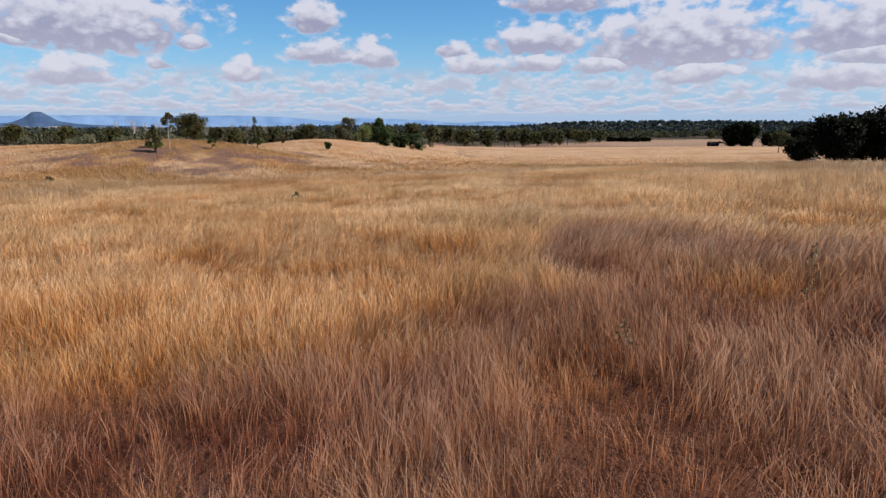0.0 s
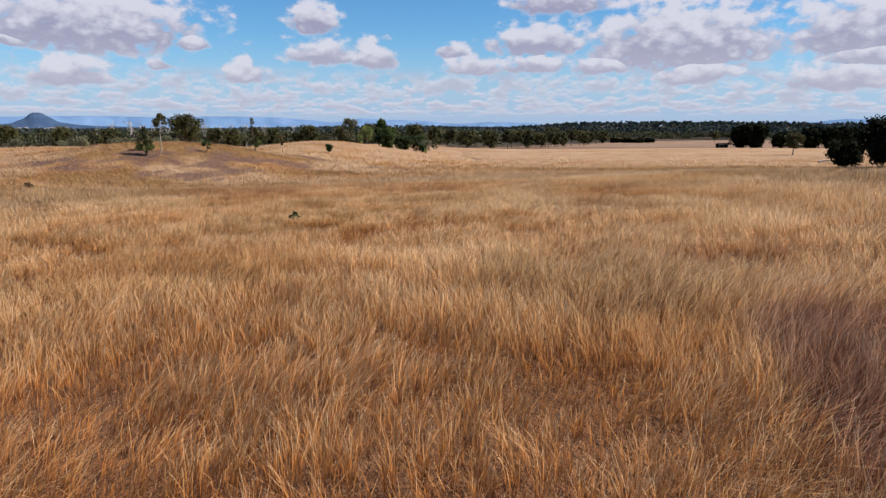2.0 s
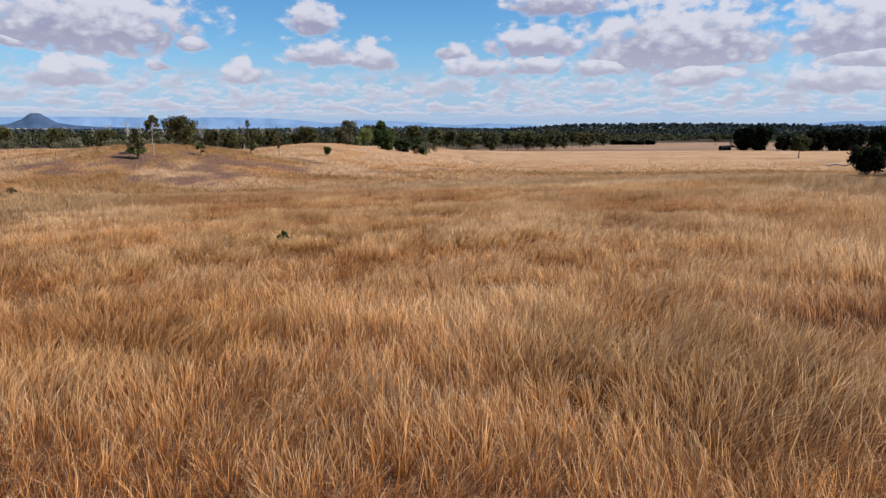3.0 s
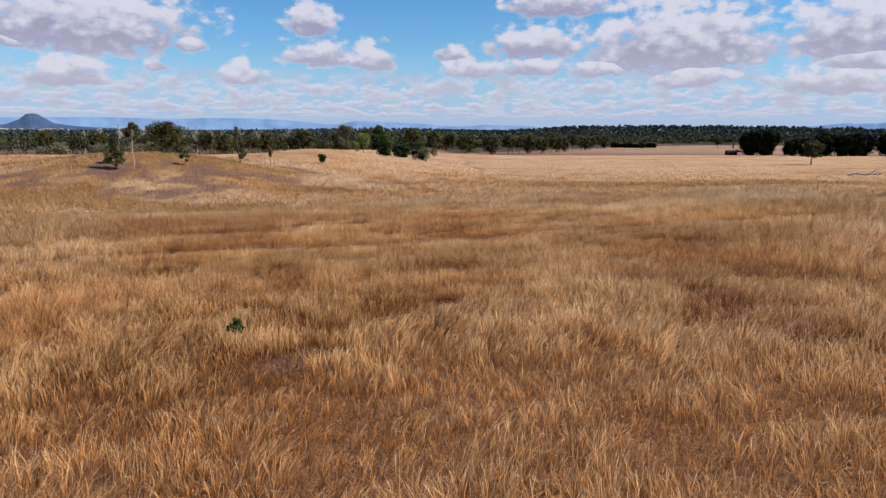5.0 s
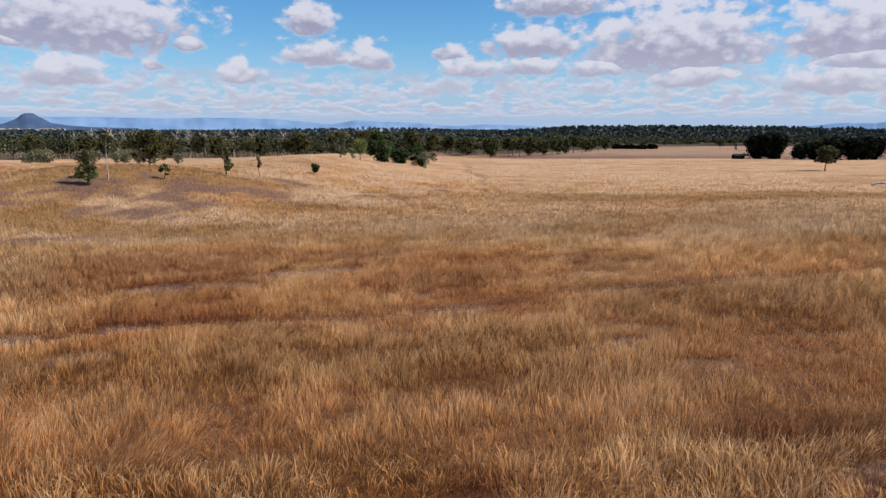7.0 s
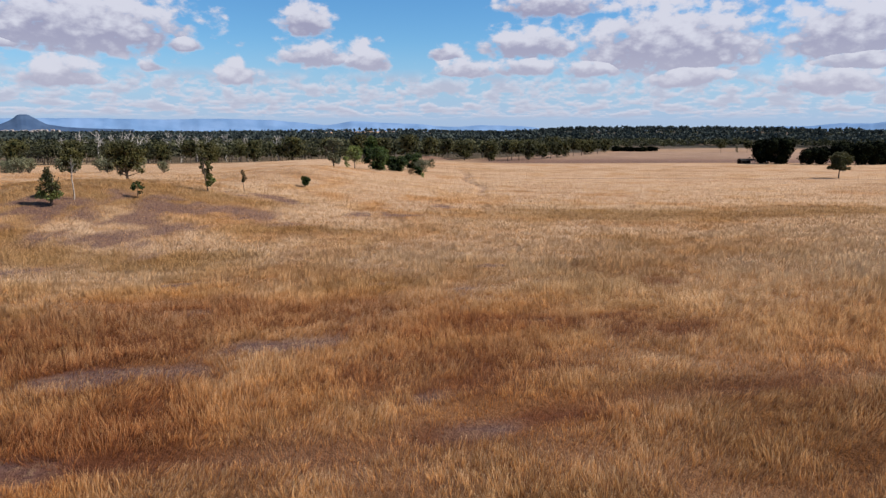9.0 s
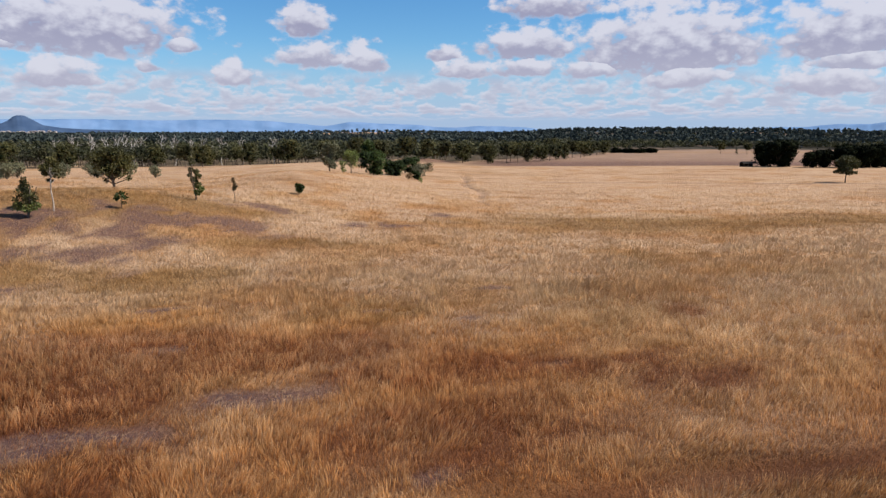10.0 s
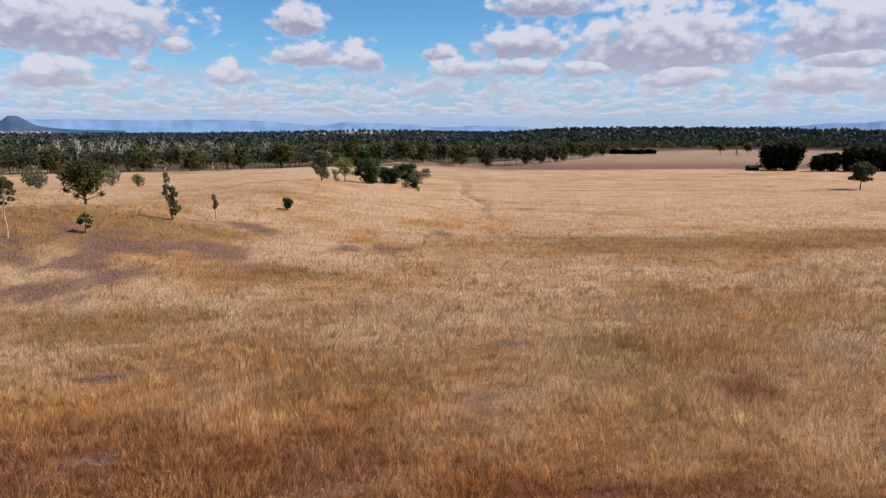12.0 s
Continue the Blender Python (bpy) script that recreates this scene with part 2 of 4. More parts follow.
def bare_share(x, y):
    """Bare purple-brown soil: the gully floor, the crown of the knoll, small scalds; also the far strip's painted
    shade.
    """
    wx, wy = warped(x, y, 1.1, 3.0, 14)
    small = step(spots(wx, wy, SCALDS + LOW_SCALDS), 0.30, 0.62)
    wx, wy = warped(x, y, 4.0, 9.0, 18)
    tufts = step(fbm(x, y, 2.6, 3, 13), 0.3, 0.7)
    knoll = step(spots(wx, wy, KNOLL_BARE) * (0.25 + 1.2 * tufts), 0.28, 0.7)
    wide = np.interp(x, [-60, -45, -36, -30], [6.0, 5.0, 3.0, 1.5])
    gully = np.exp(-((wy * 0.35 + y * 0.65 - np.interp(x, GULLY_X, GULLY_Y)) / wide) ** 2) * (1 - step(x, -38, -30)) * (0.15 + 1.3 * fbm(x, y, 5.0, 3, 11))
    ditch = np.exp(-(wash_off(x, y) / 0.75) ** 2) * (0.4 + 1.0 * fbm(x, y, 7.0, 2, 65)) * step(y, 168, 188) * (1 - step(y, 262, 290))
    line = 0.6 * np.exp(-((y - (249 + 2.5 * np.sin(x / 31.0))) / 1.3) ** 2) * step(x, 15, 40) * (0.5 + fbm(x, y, 12.0, 2, 63))
    mound = 0.9 * bump(x, y, -6, 445, 18, 14)
    # brown strip on the far paddock's near side: cloud shade put into the ground colour
    strip = 0.95 * step(y, 378, 396) * (1 - step(y, 440, 580)) * step(x, -5, 40)
    return np.clip(strip + small + 0.9 * knoll + step(gully, 0.35, 0.8) + 0.6 * ditch + mound + line, 0, 1)


def plum_share(x, y):
    """The patch of mauve grass on the rise where the slope begins."""
    wx, wy = warped(x, y, 1.3, 3.2, 22)
    edge = np.interp(wx, [-8, -4, -1.3, 0.6, 2.2, 3.4, 4.6, 6.0, 7.2, 9.0, 14], [4.2, 5.6, 7.2, 8.2, 11.0, 16.2, 18.2, 17.2, 13.0, 11.6, 11.0])
    gap = 0.75 * bump(wx, wy, 4.3, 9.9, 1.0, 1.2) + 0.5 * bump(wx, wy, 1.0, 6.2, 0.7, 0.9)
    return np.clip((1 - step(wy - edge, -0.9, 0.8)) * (0.72 + 0.5 * fbm(x, y, 2.0, 2, 25)) - gap, 0, 1)


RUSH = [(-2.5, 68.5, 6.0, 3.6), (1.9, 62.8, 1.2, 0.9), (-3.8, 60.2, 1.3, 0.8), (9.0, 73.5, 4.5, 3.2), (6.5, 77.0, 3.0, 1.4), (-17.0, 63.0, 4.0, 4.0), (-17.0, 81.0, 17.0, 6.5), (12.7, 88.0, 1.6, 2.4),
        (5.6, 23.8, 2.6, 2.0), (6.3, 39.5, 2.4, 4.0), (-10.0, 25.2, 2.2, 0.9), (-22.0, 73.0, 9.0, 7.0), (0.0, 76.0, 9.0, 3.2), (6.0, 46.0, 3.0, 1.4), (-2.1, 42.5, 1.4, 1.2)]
OCHRE = [(-2.2, 7.6, 1.2, 0.8), (2.0, 12.0, 0.9, 1.2), (-11.0, 23.0, 6.0, 1.8), (-10.3, 36.4, 4.0, 2.2), (2.4, 20.5, 2.2, 1.8), (-7.2, 21.0, 2.6, 1.6), (-23.0, 126.0, 9.0, 3.4), (-34.0, 112.0, 8.0, 4.0), (-52.0, 112.0, 16.0, 5.0),
         (38.0, 150.0, 34.0, 11.0), (70.0, 156.0, 26.0, 9.0), (14.0, 57.0, 6.0, 2.5), (-26.0, 76.0, 5.0, 6.0), (11.0, 64.0, 8.0, 1.6), (-60.0, 95.0, 14.0, 5.0), (12.0, 60.0, 8.0, 4.5), (8.0, 42.0, 7.0, 6.0), (-8.0, 42.0, 8.0, 4.0), (-55.0, 140.0, 22.0, 14.0), (-8.0, 53.0, 14.0, 4.0)]


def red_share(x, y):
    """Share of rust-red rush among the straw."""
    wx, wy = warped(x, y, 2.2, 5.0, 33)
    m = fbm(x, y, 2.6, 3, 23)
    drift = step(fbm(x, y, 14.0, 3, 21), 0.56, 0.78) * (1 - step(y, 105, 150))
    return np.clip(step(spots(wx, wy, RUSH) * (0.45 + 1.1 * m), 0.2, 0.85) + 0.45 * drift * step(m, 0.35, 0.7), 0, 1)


def ochre_share(x, y):
    """Dull olive-brown swathes: thicker grass, and a broad duller band near y 150."""
    wx, wy = warped(x, y, 2.5, 6.0, 37)
    m = fbm(x, y, 4.0, 3, 27)
    far = 0.8 * step(np.abs(y - (715 + 0.1 * x)), 26, 12) * step(x, 60, 90)
    return np.clip(step(spots(wx, wy, OCHRE) * (0.55 + 0.9 * m), 0.2, 0.85) + 0.6 * step(fbm(x, y, 9.0, 3, 29), 0.54, 0.76) * (1 - 0.6 * step(y, 110, 190)) + far, 0, 1)


def pale_share(x, y):
    """Bleached, pale swathes of the hay."""
    n = fbm(x, y, 8.0, 3, 91)
    drift = 1.3 * bump(x, y, 10, 36, 34, 13) + 1.1 * bump(x, y, -18, 44, 20, 9) + 0.9 * bump(x, y, -4, 13, 5, 4)
    far = 0.75 * step(y, 165, 190) + 0.25 * step(y, 85, 120) + 0.35 * step(y, 18, 28) * (1 - step(y, 60, 85))
    return np.clip((0.75 + drift + far) * (0.25 + 1.3 * step(n, 0.3, 0.7)), 0, 1)


def fallow_share(x, y):
    """The short-cropped pinkish paddock beyond the track."""
    return step(y, 440, 480) * step(x, 10, 50)


# a shallow trodden ledge across the slope
LEDGE_X, LEDGE_Y = [-60, -24, -17.6, -3.9, 1.5, 9.8, 20.9, 28.3, 60], [50, 55.6, 58.4, 60.6, 62.6, 64.6, 66.6, 69.4, 78]


def track_share(x, y):
    off = y - np.interp(x, LEDGE_X, LEDGE_Y) - 0.7 * np.sin(x / 3.1) * 0.5
    return np.exp(-(off / 0.95) ** 2) * (0.45 + 0.8 * fbm(x, y, 4.0, 2, 61))


# ---- materials ----
def material(name):
    m = bpy.data.materials.new(name)
    m.use_nodes = True
    m.node_tree.nodes.clear()
    k = Nodes(m.node_tree)
    out = k.add("ShaderNodeOutputMaterial")
    return m, k, out


def attribute(k, name):
    n = k.add("ShaderNodeAttribute")
    n.attribute_name = name
    return n.outputs["Fac"]


def place(k):
    return k.add("ShaderNodeNewGeometry").outputs["Position"]


def surface(k, out, colour, rough=0.85, normal=None, through=0.0, spec=0.3, fuzz=0.0):
    """A principled surface; through: the share of light that passes, as in leaves."""
    b = k.add("ShaderNodeBsdfPrincipled")
    k.put(b.inputs["Base Color"], colour)
    k.put(b.inputs["Roughness"], rough)
    k.put(b.inputs["Specular IOR Level"], spec)
    k.put(b.inputs["Normal"], normal)
    k.put(b.inputs["Sheen Weight"], fuzz)
    k.put(b.inputs["Sheen Roughness"], 0.45)
    k.put(b.inputs["Sheen Tint"], (1.0, 0.86, 0.70))
    shader = b.outputs[0]
    if through:
        t, mix = k.add("ShaderNodeBsdfTranslucent"), k.add("ShaderNodeMixShader")
        k.put(t.inputs[0], colour)
        k.put(mix.inputs[0], through)
        k.t.links.new(shader, mix.inputs[1])
        k.t.links.new(t.outputs[0], mix.inputs[2])
        shader = mix.outputs[0]
    k.t.links.new(shader, out.inputs[0])


def relief(k, height, strength, dist):
    n = k.add("ShaderNodeBump")
    k.put(n.inputs["Strength"], strength)
    k.put(n.inputs["Distance"], dist)
    k.put(n.inputs["Height"], height)
    return n.outputs[0]


GOLD, PALE, OLIVE, BLEACHED = (0.75, 0.365, 0.11), (0.86, 0.53, 0.25), (0.44, 0.24, 0.07), (0.95, 0.68, 0.43)
RED, PLUM, MAUVE = (0.33, 0.108, 0.040), (0.27, 0.10, 0.08), (0.47, 0.25, 0.195)
SOIL, SOIL_RED = (0.085, 0.047, 0.042), (0.12, 0.062, 0.045)


def straw(k, heads=1.0, bleach=1.0):
    """The colours of the standing hay, in swathes of a few metres and larger; heads: share of each tint that
    the seed heads keep; bleach: share of bleaching."""
    p = place(k)
    big, mid, small = k.noise(p, 0.035, 3.0), k.noise(p, 0.16, 3.0), k.noise(p, 0.9, 3.0)
    patch = k.noise(p, 0.45, 3.0, 0.6)
    c = k.mix(k.ramp01(big, 0.36, 0.62), GOLD, PALE)
    c = k.mix(k.math("MULTIPLY", k.ramp01(mid, 0.48, 0.3), 0.5), c, PALE)
    c = k.mix(k.math("MULTIPLY", k.ramp01(patch, 0.5, 0.72), 0.45), c, OLIVE)
    c = k.mix(k.math("MULTIPLY", k.math("MULTIPLY", attribute(k, "pale"), bleach), 0.85), c, BLEACHED)
    c = k.mix(k.math("MULTIPLY", k.math("MULTIPLY", attribute(k, "ochre"), heads), 0.8), c, OLIVE)
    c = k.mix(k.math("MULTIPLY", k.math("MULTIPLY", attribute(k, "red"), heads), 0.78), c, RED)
    plum = k.mix(k.ramp01(small, 0.35, 0.62), PLUM, MAUVE)
    return k.mix(k.math("MULTIPLY", attribute(k, "plum"), 0.92), c, plum), small, p


def make_grass_material():
    m, k, out = material("dry_hay")
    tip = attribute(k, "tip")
    c, small, p = straw(k, k.ramp01(tip, 0.2, 0.95, 1.0, k.math("MULTIPLY_ADD", attribute(k, "calm"), 0.35, 0.22), False), k.ramp01(tip, 0.55, 0.95, k.math("MULTIPLY", attribute(k, "calm"), 0.25), 1.0))
    isle = k.add("ShaderNodeNewGeometry").outputs["Random Per Island"]
    # bleached heads above red-brown lower stems, base colour darkened for shade between blades
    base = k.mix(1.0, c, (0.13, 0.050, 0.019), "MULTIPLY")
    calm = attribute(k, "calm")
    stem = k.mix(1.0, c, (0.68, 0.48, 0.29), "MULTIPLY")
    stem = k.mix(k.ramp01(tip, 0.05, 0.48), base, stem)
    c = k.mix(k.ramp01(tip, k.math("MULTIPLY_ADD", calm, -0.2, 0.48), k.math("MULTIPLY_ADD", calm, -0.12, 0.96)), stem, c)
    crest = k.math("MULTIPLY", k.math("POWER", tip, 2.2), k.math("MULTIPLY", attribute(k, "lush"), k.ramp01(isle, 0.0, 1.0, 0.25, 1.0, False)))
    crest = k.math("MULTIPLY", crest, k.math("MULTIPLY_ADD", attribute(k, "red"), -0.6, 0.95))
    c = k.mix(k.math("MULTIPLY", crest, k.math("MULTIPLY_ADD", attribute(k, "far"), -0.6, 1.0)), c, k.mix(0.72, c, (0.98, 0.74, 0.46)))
    # far off, blades are darkened to meet the ground colour
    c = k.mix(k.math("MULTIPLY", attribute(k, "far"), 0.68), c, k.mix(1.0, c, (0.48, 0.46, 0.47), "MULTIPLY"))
    dark = k.ramp01(isle, 0.0, 0.4, k.math("MULTIPLY_ADD", calm, 0.25, 0.6), 1.0, False)
    c = k.mix(1.0, c, k.xyz(dark, dark, dark), "MULTIPLY")
    up = k.add("ShaderNodeVectorMath")
    up.operation = "ADD"
    k.put(up.inputs[0], k.add("ShaderNodeNewGeometry").outputs["Normal"])
    k.put(up.inputs[1], (0.0, 0.0, 2.2))
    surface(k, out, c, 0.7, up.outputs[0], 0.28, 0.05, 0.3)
    return m


def make_ground_material():
    m, k, out = material("pasture_ground")
    c, small, p = straw(k)
    fine, grit = k.noise(p, 3.2, 5.0, 0.65), k.noise(p, 17.0, 4.0)
    x, y, z = k.split(p)
    streak = k.noise(k.xyz(k.math("MULTIPLY", x, 0.35), y, z), 0.55, 5.0, 0.62)
    broad = k.noise(k.xyz(k.math("MULTIPLY", x, 0.3), y, z), 0.07, 5.0, 0.65)
    c = k.mix(k.math("MULTIPLY", k.ramp01(broad, 0.50, 0.68), 0.55), c, k.mix(1.0, c, (0.62, 0.50, 0.40), "MULTIPLY"))
    c = k.mix(k.math("MULTIPLY", k.ramp01(streak, 0.55, 0.35), 0.6), c, k.mix(1.0, c, (0.60, 0.50, 0.42), "MULTIPLY"))
    c = k.mix(k.math("MULTIPLY", k.ramp01(fine, 0.52, 0.3), 0.4), c, k.mix(1.0, c, (0.6, 0.5, 0.44), "MULTIPLY"))
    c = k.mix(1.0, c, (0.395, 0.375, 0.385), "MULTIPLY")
    field = k.mix(k.ramp01(broad, 0.40, 0.62), (0.16, 0.10, 0.073), (0.235, 0.155, 0.11))
    c = k.mix(k.math("MULTIPLY", attribute(k, "fallow"), k.math("MULTIPLY_ADD", attribute(k, "ochre"), -0.8, 0.9)), c, field)
    # darker and redder beneath the near hay
    under_hay = attribute(k, "under")
    c = k.mix(under_hay, c, k.mix(1.0, c, (0.34, 0.20, 0.13), "MULTIPLY"))
    soil = k.mix(k.ramp01(small, 0.4, 0.65), SOIL, SOIL_RED)
    soil = k.mix(k.math("MULTIPLY", k.ramp01(fine, 0.50, 0.64), 0.5), soil, (0.26, 0.165, 0.10))
    c = k.mix(attribute(k, "bare"), c, soil)
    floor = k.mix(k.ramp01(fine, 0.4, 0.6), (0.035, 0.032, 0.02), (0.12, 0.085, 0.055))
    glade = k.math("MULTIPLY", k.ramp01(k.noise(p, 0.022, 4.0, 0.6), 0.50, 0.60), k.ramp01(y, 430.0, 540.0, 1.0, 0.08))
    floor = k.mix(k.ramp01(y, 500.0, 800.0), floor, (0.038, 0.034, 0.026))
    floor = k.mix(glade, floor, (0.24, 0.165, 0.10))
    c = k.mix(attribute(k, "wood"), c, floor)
    h = k.math("ADD", k.math("MULTIPLY", fine, 0.8), k.math("MULTIPLY", grit, 0.25))
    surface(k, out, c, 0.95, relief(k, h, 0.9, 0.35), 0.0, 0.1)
    return m


def make_leaf_material(name, dark, light, rough=0.6, through=0.22, spec=0.25, mixed=None):
    m, k, out = material(name)
    p = place(k)
    isle = k.add("ShaderNodeNewGeometry").outputs["Random Per Island"]
    whole = k.add("ShaderNodeObjectInfo").outputs["Random"]
    c = k.mix(k.ramp01(k.math("MULTIPLY_ADD", k.noise(p, 0.11, 1.0), 0.6, k.math("MULTIPLY", k.noise(p, 0.9, 3.0), 0.4)), 0.4, 0.6), dark, light)
    c = k.mix(k.math("MULTIPLY", isle, 0.5), c, k.mix(1.0, c, (0.55, 0.6, 0.5), "MULTIPLY"))
    c = k.mix(k.math("MULTIPLY", k.ramp01(isle, 0.85, 1.0), 0.5), c, light)
    c = k.mix(k.math("MULTIPLY", whole, 0.35), c, k.mix(1.0, c, (1.25, 1.05, 0.75), "MULTIPLY"))
    if mixed:
        # single trees of another kind among the rest
        c = k.mix(k.ramp01(k.noise(p, 0.075, 2.0), 0.54, 0.60), c, k.mix(isle, mixed, k.mix(1.0, c, (0.8, 0.8, 0.9), "MULTIPLY")))
        c = k.mix(k.math("MULTIPLY", k.ramp01(k.noise(p, 0.018, 2.0), 0.5, 0.62), 0.55), c, k.mix(1.0, c, (0.5, 0.5, 0.55), "MULTIPLY"))
    surface(k, out, c, rough, None, through, spec)
    return m


def make_bark_material(name, dark, light):
    m, k, out = material(name)
    x, y, z = k.split(place(k))
    v = k.noise(k.xyz(x, y, k.math("MULTIPLY", z, 0.25)), 6.0, 5.0, 0.65)
    blotch = k.noise(place(k), 1.6, 2.0)
    c = k.mix(k.ramp01(k.math("MULTIPLY_ADD", blotch, 0.5, k.math("MULTIPLY", v, 0.5)), 0.4, 0.6), dark, light)
    surface(k, out, c, 0.85, relief(k, v, 0.5, 0.03), 0.0, 0.2)
    return m


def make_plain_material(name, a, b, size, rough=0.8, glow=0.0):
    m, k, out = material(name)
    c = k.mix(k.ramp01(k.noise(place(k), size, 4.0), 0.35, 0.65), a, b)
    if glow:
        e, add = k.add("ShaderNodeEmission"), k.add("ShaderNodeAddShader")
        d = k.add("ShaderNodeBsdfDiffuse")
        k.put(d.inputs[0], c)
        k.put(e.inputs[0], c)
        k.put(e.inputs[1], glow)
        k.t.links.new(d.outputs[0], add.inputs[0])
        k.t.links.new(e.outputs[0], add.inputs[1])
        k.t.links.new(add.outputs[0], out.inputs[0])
    else:
        surface(k, out, c, rough)
    return m


HAY = make_grass_material()
GROUND = make_ground_material()
LEAF_GUM = make_leaf_material("gum_leaves", (0.032, 0.034, 0.011), (0.092, 0.085, 0.027), 0.6, 0.25)
LEAF_DARK = make_leaf_material("dense_dark_leaves", (0.018, 0.034, 0.007), (0.05, 0.08, 0.017), 0.6, 0.25)
LEAF_LIGHT = make_leaf_material("yellow_green_leaves", (0.10, 0.135, 0.035), (0.20, 0.23, 0.07))
LEAF_GREY = make_leaf_material("grey_green_leaves", (0.095, 0.10, 0.062), (0.17, 0.17, 0.105))
# near-black leaf colour: stands in for cloud shade on the grove and inside crowns
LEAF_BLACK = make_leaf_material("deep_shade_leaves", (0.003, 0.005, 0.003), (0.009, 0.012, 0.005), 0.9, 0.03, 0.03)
LEAF_FAR = make_leaf_material("woodland_leaves", (0.026, 0.031, 0.017), (0.092, 0.090, 0.046), 0.8, 0.15, 0.1, (0.135, 0.130, 0.098))
# the bluish haze of distance is mixed into this leaf colour
LEAF_HILL = make_leaf_material("hazy_hill_leaves", (0.026, 0.035, 0.037), (0.070, 0.083, 0.077), 0.9, 0.1, 0.05)
# cloud shade over the edge trees is put into this leaf colour
LEAF_EDGE = make_leaf_material("shaded_gum_leaves", (0.006, 0.008, 0.004), (0.016, 0.018, 0.008), 0.8, 0.08, 0.08)
LEAF_WEED = make_leaf_material("dull_weed_leaves", (0.085, 0.07, 0.03), (0.16, 0.125, 0.055))
LEAF_DRY = make_leaf_material("dead_brown_leaves", (0.10, 0.06, 0.03), (0.18, 0.11, 0.05))
BARK = make_bark_material("rough_bark", (0.07, 0.05, 0.038), (0.17, 0.13, 0.10))
# darker copy of the rough bark, for the same shaded edge trees
BARK_DARK = make_bark_material("shaded_bark", (0.022, 0.018, 0.015), (0.05, 0.04, 0.032))
BARK_WHITE = make_bark_material("white_gum_bark", (0.27, 0.225, 0.19), (0.50, 0.435, 0.38))
DEAD = make_bark_material("bleached_dead_wood", (0.24, 0.21, 0.19), (0.44, 0.40, 0.37))


# ---- mesh builders ----
def raw_mesh(name, verts, corners, sizes, mat, attrs=()):
    """A mesh from arrays: places, corner indices, corners per face, per-corner-point values."""
    me = bpy.data.meshes.new(name)
    verts, corners, sizes = np.asarray(verts, np.float32), np.asarray(corners, np.int32), np.asarray(sizes, np.int32)
    me.vertices.add(len(verts))
    me.vertices.foreach_set("co", verts.ravel())
    me.loops.add(len(corners))
    me.loops.foreach_set("vertex_index", corners.ravel())
    me.polygons.add(len(sizes))
    starts = np.concatenate([[0], np.cumsum(sizes)[:-1]]).astype(np.int32)
    me.polygons.foreach_set("loop_start", starts)
    me.update(calc_edges=True)
    for key, values in attrs:
        a = me.attributes.new(key, "FLOAT", "POINT")
        a.data.foreach_set("value", np.asarray(values, np.float32).ravel())
    me.materials.append(mat)
    return me


def smooth(me):
    me.polygons.foreach_set("use_smooth", np.ones(len(me.polygons), bool))
    return me


def part(name, me, parent, label=""):
    ob = new(name, me)
    ob.parent = parent
    return tagged(ob, label)


def tube(points, radii, sides=7):
    """Arrays of a tapered tube along a line of points."""
    points, radii = np.asarray(points, float), np.asarray(radii, float)
    way = np.gradient(points, axis=0)
    way /= np.linalg.norm(way, axis=1)[:, None] + 1e-9
    ref = np.where(np.abs(way[:, 2:3]) > 0.9, np.array([[1.0, 0, 0]]), np.array([[0, 0, 1.0]]))
    u = np.cross(way, ref)
    u /= np.linalg.norm(u, axis=1)[:, None] + 1e-9
    v = np.cross(way, u)
    a = np.linspace(0, 2 * np.pi, sides, endpoint=False)
    ring = points[:, None] + radii[:, None, None] * (np.cos(a)[None, :, None] * u[:, None] + np.sin(a)[None, :, None] * v[:, None])
    n = len(points)
    i, j = np.meshgrid(np.arange(n - 1), np.arange(sides), indexing="ij")
    q = np.stack([i * sides + j, i * sides + (j + 1) % sides, (i + 1) * sides + (j + 1) % sides, (i + 1) * sides + j], -1)
    return ring.reshape(-1, 3), q.reshape(-1, 4)


def join_tubes(tubes):
    verts, faces, off = [], [], 0
    for v, f in tubes:
        verts.append(v)
        faces.append(f + off)
        off += len(v)
    v, f = np.concatenate(verts), np.concatenate(faces)
    return v, f.ravel(), np.full(len(f), 4)


def leaf_cards(centres, size, rng, droop=0.0, slim=0.55):
    """Small leaf sprays: each a bent, pointed blade of four points round its centre."""
    n = len(centres)
    a = rng.normal(size=(n, 3))
    a[:, 2] -= droop
    a /= np.linalg.norm(a, axis=1)[:, None]
    b = np.cross(a, rng.normal(size=(n, 3)))
    b /= np.linalg.norm(b, axis=1)[:, None] + 1e-9
    s = (size * rng.uniform(0.6, 1.35, n))[:, None]
    lift = np.cross(a, b) * s * 0.18
    v = np.stack([centres - a * s, centres + b * s * slim + lift, centres + a * s, centres - b * s * slim + lift], 1)
    return v.reshape(-1, 3), np.arange(4 * n), np.full(n, 4)


def clump_points(rng, centre, radii, n, hollow=0.45):
    """Points in an uneven lump, more of them towards its skin."""
    d = rng.normal(size=(n, 3))
    d /= np.linalg.norm(d, axis=1)[:, None]
    r = (hollow + (1 - hollow) * rng.random(n) ** 0.6)[:, None]
    return np.asarray(centre) + d * r * np.asarray(radii) * rng.uniform(0.8, 1.15, (n, 1))


